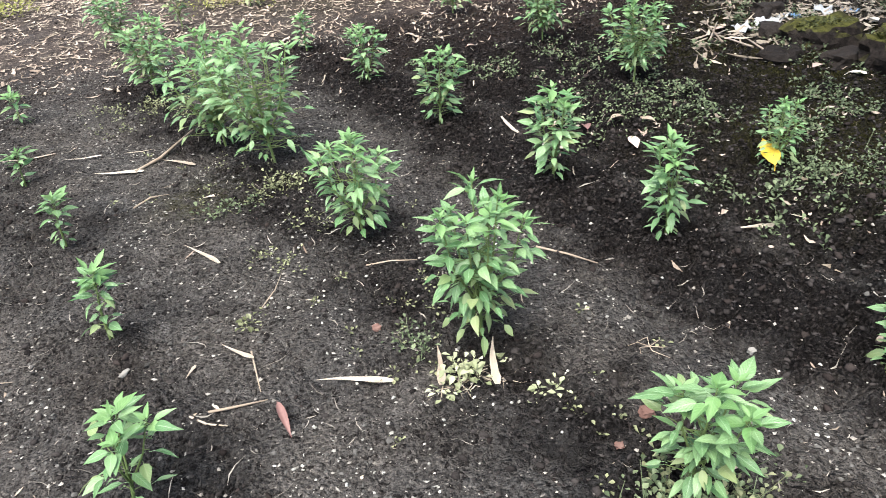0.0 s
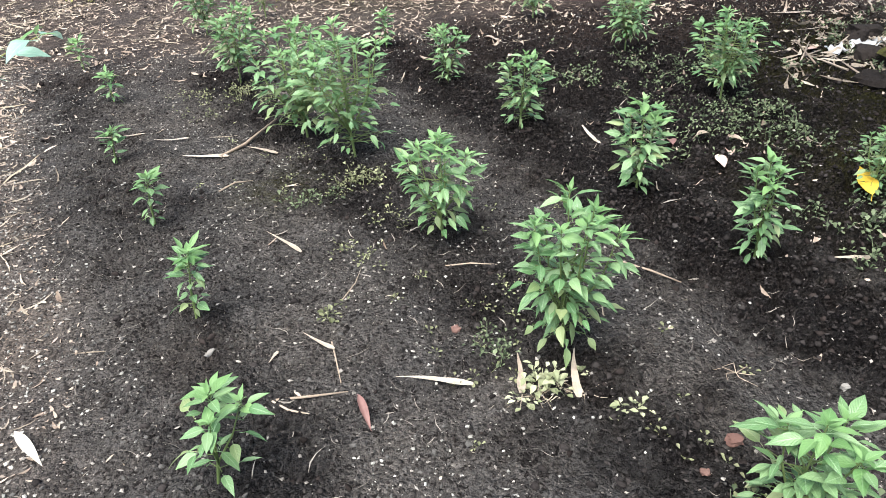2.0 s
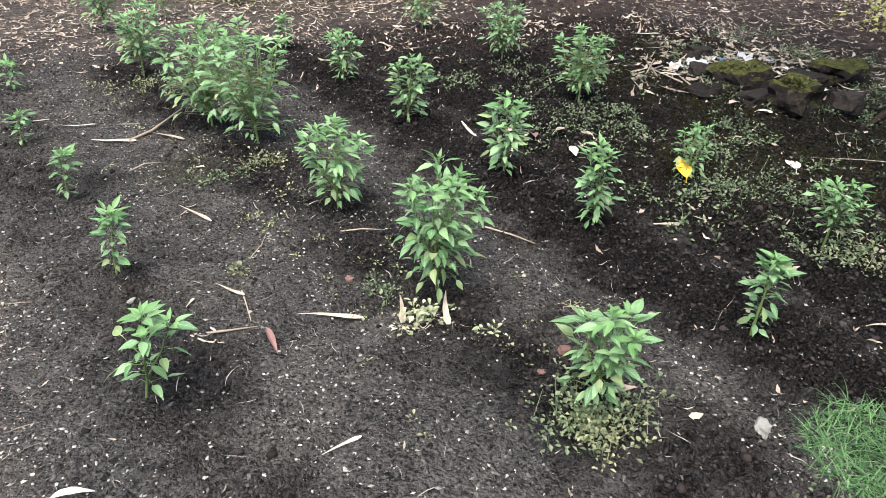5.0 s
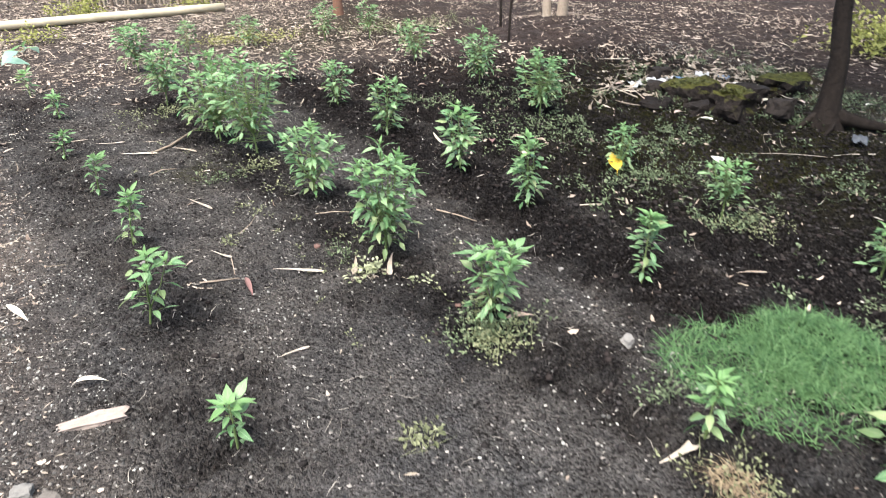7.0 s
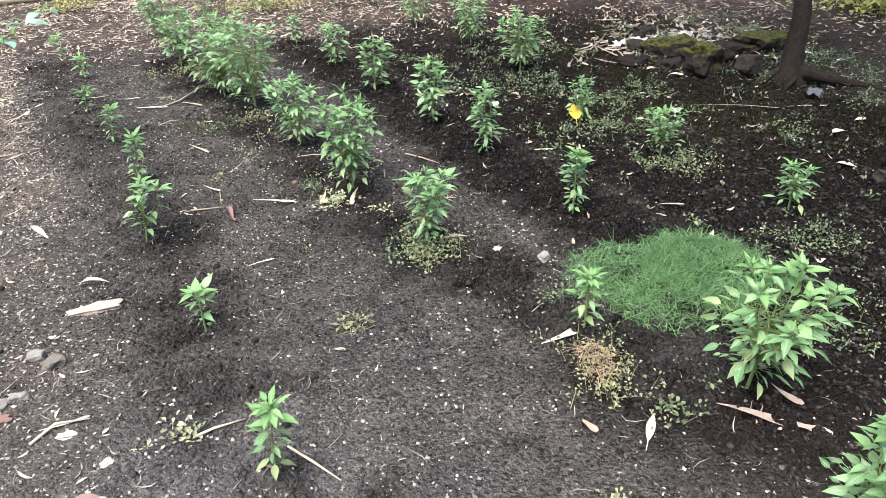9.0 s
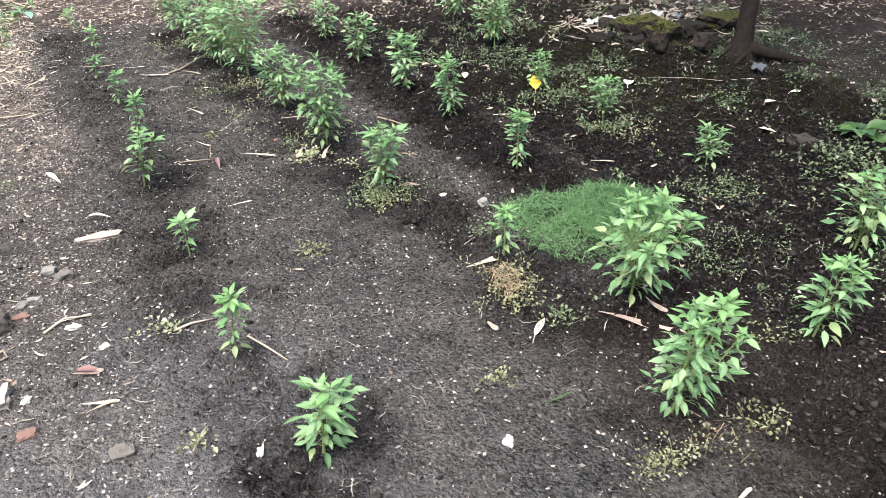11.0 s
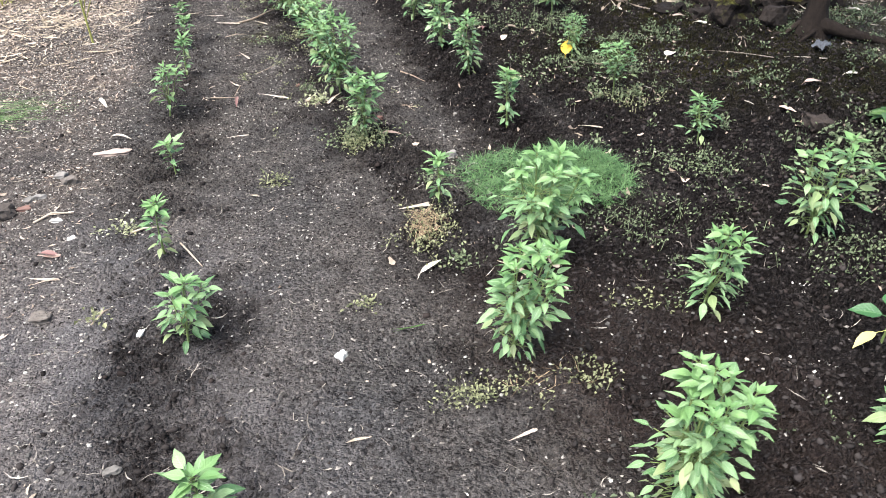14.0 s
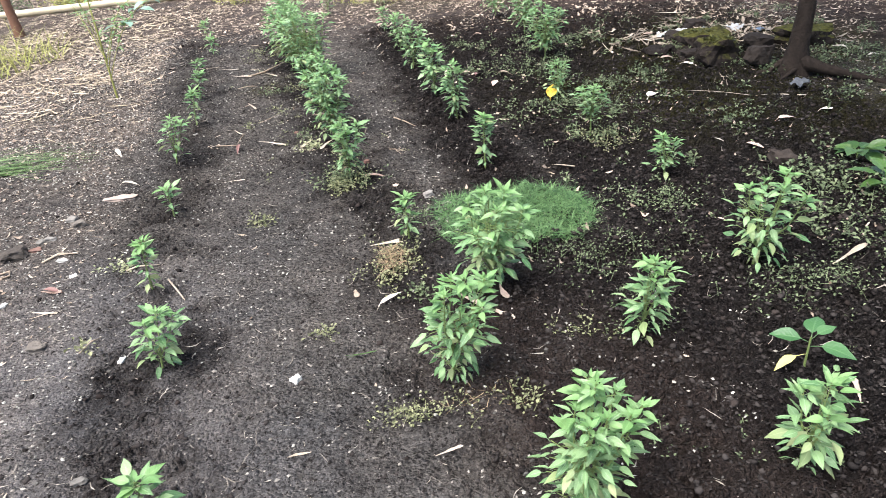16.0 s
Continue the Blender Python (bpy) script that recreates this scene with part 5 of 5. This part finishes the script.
def strip(x, y, L, ang, w, mat, name, label, category, curve=0.04, lift=0.005, seed=0, cup=0.14):
    """A dry sheath or bark piece: a long tapered cupped strip with thickness."""
    r = random.Random(seed + int(L * 1000))
    bm = bmesh.new()
    n, grid = 8, []
    bend = r.uniform(-curve, curve)
    for i in range(n + 1):
        s = i / n
        ww = w * 0.52 * min(1.0, 0.1 + 1.15 * s, 0.45 + 5.0 * (1 - s)) * (1 + r.uniform(-0.22, 0.16))
        row = []
        for c in (-1, 0, 1):
            row.append(bm.verts.new(((s - 0.5) * L, c * ww + bend * L * (s - 0.5) ** 2 * 4, lift + abs(c) * ww * cup + 0.012 * math.sin(s * 5 + seed) * L)))
        grid.append(row)
    for a, b in zip(grid, grid[1:]):
        for j in range(2):
            bm.faces.new((a[j], b[j], b[j + 1], a[j + 1]))
    bmesh.ops.solidify(bm, geom=bm.faces[:], thickness=0.0022)
    ob = new(name, bm_mesh(name, bm, mat))
    ob.matrix_basis = pose(x, y, float(gz(x, y)) + 0.007, r.uniform(-4, 4), 0, ang)
    return tagged(ob, label, category)


PALE_SHEATH = "pale dry bamboo sheath lying on the soil"
strip(0.36, 3.97, 0.20, -22, 0.020, SHEATH, "bamboo_sheath", PALE_SHEATH, "sheath", seed=1)
strip(0.08, 4.20, 0.12, -49, 0.014, SHEATH, "bamboo_sheath", PALE_SHEATH, "sheath", seed=2)
strip(0.00, 4.78, 0.21, -57, 0.018, SHEATH, "bamboo_sheath", PALE_SHEATH, "sheath", seed=3)
strip(0.58, 3.94, 0.15, -104, 0.022, SHEATH, "bamboo_sheath", "upright dry sheath under a tall chili plant", "sheath", seed=4)
strip(0.71, 3.90, 0.18, -108, 0.024, SHEATH, "bamboo_sheath", "broad dry sheath under a tall chili plant", "sheath", seed=5)
strip(1.75, 4.18, 0.15, -15, 0.024, SHEATH, "bamboo_sheath", PALE_SHEATH, "sheath", seed=6)
strip(1.36, 5.36, 0.27, -92, 0.022, SHEATH, "bamboo_sheath", PALE_SHEATH, "sheath", seed=7)
strip(-0.77, 5.98, 0.27, -6, 0.018, SHEATH, "bamboo_sheath", PALE_SHEATH, "sheath", seed=8)
strip(-0.50, 5.84, 0.17, -13, 0.014, SHEATH, "bamboo_sheath", PALE_SHEATH, "sheath", seed=9)
strip(-0.33, 5.60, 0.22, -22, 0.026, SHEATH, "bamboo_sheath", PALE_SHEATH, "sheath", seed=10)
strip(-0.09, 5.61, 0.20, -43, 0.022, SHEATH, "bamboo_sheath", PALE_SHEATH, "sheath", seed=11)
strip(0.28, 3.47, 0.11, 15, 0.012, SHEATH, "bamboo_sheath", PALE_SHEATH, "sheath", seed=12)
strip(1.56, 2.235, 0.20, -42, 0.034, BARKPIECE, "bark_strip", "pinkish dry bark strip beneath a chili plant", "bark", seed=13, lift=0.016, cup=0.1)
strip(1.65, 2.15, 0.13, -40, 0.030, BARKPIECE, "bark_strip", "pinkish dry bark strip beneath a chili plant", "bark", seed=14, lift=0.016, cup=0.1)
strip(1.665, 2.25, 0.10, -75, 0.024, BARKPIECE, "bark_strip", "pinkish dry bark strip beneath a chili plant", "bark", seed=15, lift=0.016, cup=0.1)
strip(1.49, 1.51, 0.08, 24, 0.012, SHEATH, "bamboo_sheath", PALE_SHEATH, "sheath", seed=16)
strip(2.95, 2.40, 0.22, 35, 0.024, SHEATH, "bamboo_sheath", "curled dry leaf sheath among weeds", "sheath", seed=17)
strip(1.20, 2.70, 0.16, 14, 0.028, SHEATH, "bamboo_sheath", "pale dry sheath beside a small seedling", "sheath", seed=18)
strip(2.02, 3.41, 0.12, -15, 0.014, SHEATH, "bamboo_sheath", PALE_SHEATH, "sheath", seed=19)
strip(3.41, 6.76, 0.28, -10, 0.05, SHEATH, "bamboo_sheath", "wide pale dry sheath on littered ground", "sheath", seed=20)
strip(-0.28, 2.74, 0.14, 9, 0.010, SHEATH, "bamboo_sheath", PALE_SHEATH, "sheath", seed=21)
strip(-0.11, 2.29, 0.12, -9, 0.016, SHEATH, "bamboo_sheath", PALE_SHEATH, "sheath", seed=22)
strip(-0.10, 2.27, 0.09, 22, 0.012, SHEATH, "bamboo_sheath", PALE_SHEATH, "sheath", seed=23)
strip(-0.17, 2.443, 0.09, -4, 0.026, PINKLEAF, "bark_strip", "flat reddish wood chip on littered soil", "bark", seed=26)
strip(1.19, 1.94, 0.10, 18, 0.007, CUTGRASS, "grass_blade", "single green cut grass blade on trodden soil", "grass", seed=27)
strip(1.17, 1.935, 0.07, 4, 0.006, CUTGRASS, "grass_blade", "single green cut grass blade on trodden soil", "grass", seed=28)
strip(1.11, 2.33, 0.07, -70, 0.022, SHEATH, "bamboo_sheath", "short pale dry sheath below a seedling", "sheath", seed=29)
strip(2.64, 1.70, 0.11, 75, 0.018, SHEATH, "bamboo_sheath", PALE_SHEATH, "sheath", seed=30)
strip(-0.045, 4.173, 0.05, 60, 0.010, SHEATH, "bamboo_sheath", PALE_SHEATH, "sheath", seed=31)
strip(0.04, 5.20, 0.06, 5, 0.018, SHEATH, "bamboo_sheath", PALE_SHEATH, "sheath", seed=32)
strip(3.07, 4.40, 0.52, -28, 0.016, SHEATH, "bamboo_sheath", "long thin dry stalk on mossy ground", "sheath", seed=24)
strip(3.45, 4.28, 0.26, -12, 0.018, SHEATH, "bamboo_sheath", "long thin dry stalk on mossy ground", "sheath", seed=25)


def dry_leaf(x, y, L, ang, mat, label, width=0.4, droop=0.3, fold=0.5, tilt=0):
    me = leaf_mesh("dry_leaf", mat, L, width * L, droop, fold, 0.12, 0.45)
    ob = new("dry_leaf", me)
    a = radians(ang)
    ob.matrix_basis = pose(x - math.cos(a) * L * 0.55, y - math.sin(a) * L * 0.55, float(gz(x, y)) + 0.014 + droop * L * 0.35, tilt, 0, ang - 90)
    return tagged(ob, label, "leaf")


dry_leaf(0.17, 3.91, 0.11, -81, REDLEAF, "red-brown curled dry leaf on trodden soil", 0.25, 0.2, 0.7)
dry_leaf(-0.63, 4.02, 0.15, -53, WHITELEAF, "bleached narrow dry leaf on littered soil", 0.2, 0.1, 0.5)
dry_leaf(2.08, 4.52, 0.135, 75, YELLOWLEAF, "bright yellow fallen leaf among weeds", 0.55, 0.1, 0.12, 28)
dry_leaf(1.72, 4.87, 0.10, -106, PINKLEAF, "pinkish fallen leaf on dark soil", 0.48, 0.1, 0.2)
dry_leaf(1.25, 2.25, 0.12, 52, WHITELEAF, "white narrow dry leaf on dark soil", 0.22, 0.1, 0.4)
dry_leaf(2.72, 4.50, 0.17, 58, WHITELEAF, "pale fallen leaf on mossy ground", 0.42, 0.1, 0.2)
dry_leaf(2.99, 3.48, 0.09, -45, PINKLEAF, "pinkish fallen leaf on dark soil", 0.45, 0.1, 0.3)
dry_leaf(3.30, 3.87, 0.11, 15, PINKLEAF, "pinkish fallen leaf beside a tree root", 0.45, 0.1, 0.3)
dry_leaf(3.62, 4.02, 0.14, -5, WHITELEAF, "pale fallen leaf beside a tree root", 0.35, 0.1, 0.3)
dry_leaf(1.04, 3.41, 0.11, 3, PINKLEAF, "orange-brown dry leaf under a chili plant", 0.3, 0.1, 0.6)
dry_leaf(-0.33, 3.52, 0.09, 9, WHITELEAF, "curled pale dry leaf on the soil", 0.32, 0.3, 0.7)
dry_leaf(-0.17, 2.45, 0.08, -6, REDLEAF, "brown dry leaf on the soil", 0.4, 0.2, 0.5)
dry_leaf(1.60, 5.05, 0.10, 70, REDLEAF, "red-brown dry leaf on dark soil", 0.45, 0.2, 0.5)
dry_leaf(1.52, 5.15, 0.09, 20, PINKLEAF, "pinkish dry leaf on dark soil", 0.45, 0.2, 0.5)
for k, (lx, ly, la) in enumerate(((1.85, 5.0, 60), (1.92, 5.1, 120), (1.8, 5.12, 10), (1.4, 6.6, 40), (1.5, 6.75, 100), (1.35, 6.9, -30), (1.62, 6.5, 10))):
    dry_leaf(lx, ly, 0.13 - 0.008 * k, la, FLAKE if k % 3 else PINKLEAF, "large curled brown leaf on the ground", 0.4, 0.3, 0.6)


def twig(pts, r0, label, mat=None):
    line = [(x, y, float(gz(x, y)) + r0 + lift) for x, y, lift in pts]
    v, f = loft(line, [r0] * (len(line) - 1) + [r0 * 0.5], 6, 0.15, int(r0 * 10000))
    ob = new("twig", mesh_of("twig", v, f, mat or TWIG, True))
    return tagged(ob, label, "twig")


twig([(-0.04, 4.01, 0), (0.05, 4.00, 0.004), (0.14, 3.99, 0)], 0.0035, "thin bent dry twig on trodden soil")
twig([(-0.05, 4.01, 0), (-0.01, 3.97, 0), (0.04, 3.93, 0)], 0.003, "thin dry twig on trodden soil")
twig([(0.115, 4.20, 0), (0.12, 4.12, 0.004), (0.125, 4.03, 0)], 0.0025, "thin dry twig on trodden soil")
twig([(1.05, 4.37, 0.01), (1.13, 4.30, 0.006), (1.20, 4.23, 0)], 0.004, "straight dry twig beside a tall chili plant")
twig([(-0.26, 5.57, 0), (-0.16, 5.67, 0.008), (-0.01, 5.86, 0.01)], 0.007, "forked pale dry branch on the soil")
twig([(-0.25, 5.24, 0), (-0.19, 5.30, 0.006), (-0.12, 5.31, 0)], 0.0035, "curled dry twig on the soil")
twig([(0.32, 2.47, 0.02), (0.38, 2.40, 0.006), (0.44, 2.33, 0)], 0.0035, "straight dry twig beside a young plant")
twig([(0.16, 4.38, 0), (0.21, 4.46, 0.004), (0.24, 4.55, 0.004)], 0.002, "thin dry stalk on trodden soil")
twig([(-0.36, 2.70, 0), (-0.30, 2.745, 0.006), (-0.21, 2.742, 0)], 0.005, "curved pale twig on littered soil")
twig([(-0.50, 2.61, 0), (-0.46, 2.625, 0.006), (-0.44, 2.59, 0.004), (-0.49, 2.56, 0)], 0.004, "curled pale twig on littered soil")
twig([(0.50, 4.47, 0), (0.58, 4.45, 0.006), (0.66, 4.42, 0.01)], 0.0028, "straight dry twig beside a tall chili plant")
twig([(0.07, 2.61, 0), (0.13, 2.605, 0.01), (0.21, 2.63, 0.004)], 0.004, "thin dry stalk beside a young plant")
twig([(0.176, 2.02, 0), (0.20, 2.07, 0.012), (0.21, 2.12, 0.006)], 0.003, "thin curled tendril on tilled soil")
for k in range(6):
    a = k * 1.05 + 0.2
    twig([(1.13, 3.83, 0.004), (1.13 + 0.035 * math.cos(a), 3.83 + 0.03 * math.sin(a), 0.010), (1.13 + (0.04 + 0.012 * k) * math.cos(a + 0.6), 3.83 + (0.03 + 0.008 * k) * math.sin(a + 0.6), 0)], 0.0011, "thin pale dead root on dark soil")
for k in range(7):
    a = k * 0.8
    twig([(2.75 + 0.05 * k, 5.9 - 0.06 * k, 0.01), (2.9 + 0.05 * k + 0.15 * math.cos(a), 6.0 + 0.15 * math.sin(a), 0.02)], 0.006, "short pale stick beside a heap of stones")

for k, (lx, ly, la) in enumerate(((3.05, 6.05, 10), (3.2, 5.95, 60), (3.12, 5.78, 100), (3.4, 5.9, 150), (3.5, 5.75, 30), (3.75, 5.65, 80), (3.0, 5.25, 20), (3.12, 5.1, -40), (3.7, 5.25, 20), (3.95, 5.2, 70), (4.2, 5.2, 120), (4.35, 5.0, 10))):
    dry_leaf(lx, ly, 0.13, la, WHITELEAF if k % 3 else PINKLEAF, "pale dry leaf caught between dark stones", 0.35, 0.15, 0.4)


def bamboo_pole(a, b, r0):
    root = new("bamboo_pole")
    root.location = (a[0], a[1], 0)
    tagged(root, "long pale bamboo pole lying on the ground", "bamboo pole")
    d = Vector((b[0] - a[0], b[1] - a[1], 0))
    n = 12
    pts, rad = [], []
    for i in range(n):
        for s, k in ((0.0, 1.09), (0.03, 1.0), (0.97, 0.98)):
            q = d * ((i + s) / n)
            pts.append((q.x, q.y, r0 + float(gz(a[0] + q.x, a[1] + q.y)) * 0.3))
            rad.append(r0 * k)
    v, f = loft(pts, rad, 14, 0.01, 3)
    f.append(tuple(range(13, -1, -1)))
    part("culm", mesh_of("culm", v, f, BAMBOO, True), root)
    return root


bamboo_pole((-5.6, 9.55), (0.34, 10.9), 0.05)


def post(x, y, r0, high, lean, mat, name, label, category, seed):
    pts = [(0, 0, -0.05), (lean[0] * 0.1, lean[1] * 0.1, high * 0.1), (lean[0] * 0.5, lean[1] * 0.5, high * 0.5), (lean[0], lean[1], high)]
    v, f = loft(pts, [r0 * 1.25, r0, r0 * 0.95, r0 * 0.85], 10, 0.1, seed)
    ob = new(name, mesh_of(name, v, f, mat, True))
    ob.location = (x, y, float(gz(x, y)))
    return tagged(ob, label, category)


post(1.63, 10.12, 0.06, 1.6, (-0.05, 0.1), POSTWOOD, "post", "red-brown wooden post at the garden end", "post", 1)
post(-3.91, 8.33, 0.055, 1.7, (-0.1, 0.0), POSTWOOD, "post", "red-brown wooden post beside dry litter", "post", 2)
post(3.62, 8.51, 0.04, 2.0, (0.0, 0.2), TWIG, "sapling", "thin pale sapling trunk on a low mound", "sapling", 3)
post(3.74, 8.40, 0.05, 2.0, (0.25, 0.2), TWIG, "sapling", "thin pale sapling trunk on a low mound", "sapling", 4)
post(3.08, 8.50, 0.014, 0.9, (-0.02, 0.0), BARK, "stake", "thin dark stake in the ground", "stake", 5)
post(2.86, 7.77, 0.012, 0.7, (0.03, 0.0), BARK, "stake", "thin dark stake in the ground", "stake", 6)


def fence():
    root = new("bamboo_fence")
    root.location = (-1.6, 12.0, 0)
    tagged(root, "low weathered bamboo fence behind the garden", "fence")
    r = random.Random(9)
    v, f = loft([(0, 0, -0.05), (0.004, 0, 0.5), (0, 0.004, 1.1)], [0.022, 0.02, 0.018], 6, 0.06, 2)
    slat = mesh_of("slat", v, f, TWIG, True)
    for k in range(62):
        ob = part("slat", slat, root)
        ob.matrix_basis = pose(k * 0.075 + r.uniform(-0.02, 0.02), -0.11 * k * 0.075, 0, r.uniform(-3, 3), r.uniform(-4, 4), r.uniform(0, 360))
    v, f = loft([(-0.1, 0.03, 0.75), (2.3, -0.22, 0.76), (4.7, -0.48, 0.75)], [0.02, 0.02, 0.02], 6, 0.03, 2)
    part("rail", mesh_of("rail", v, f, BAMBOO, True), root)


fence()
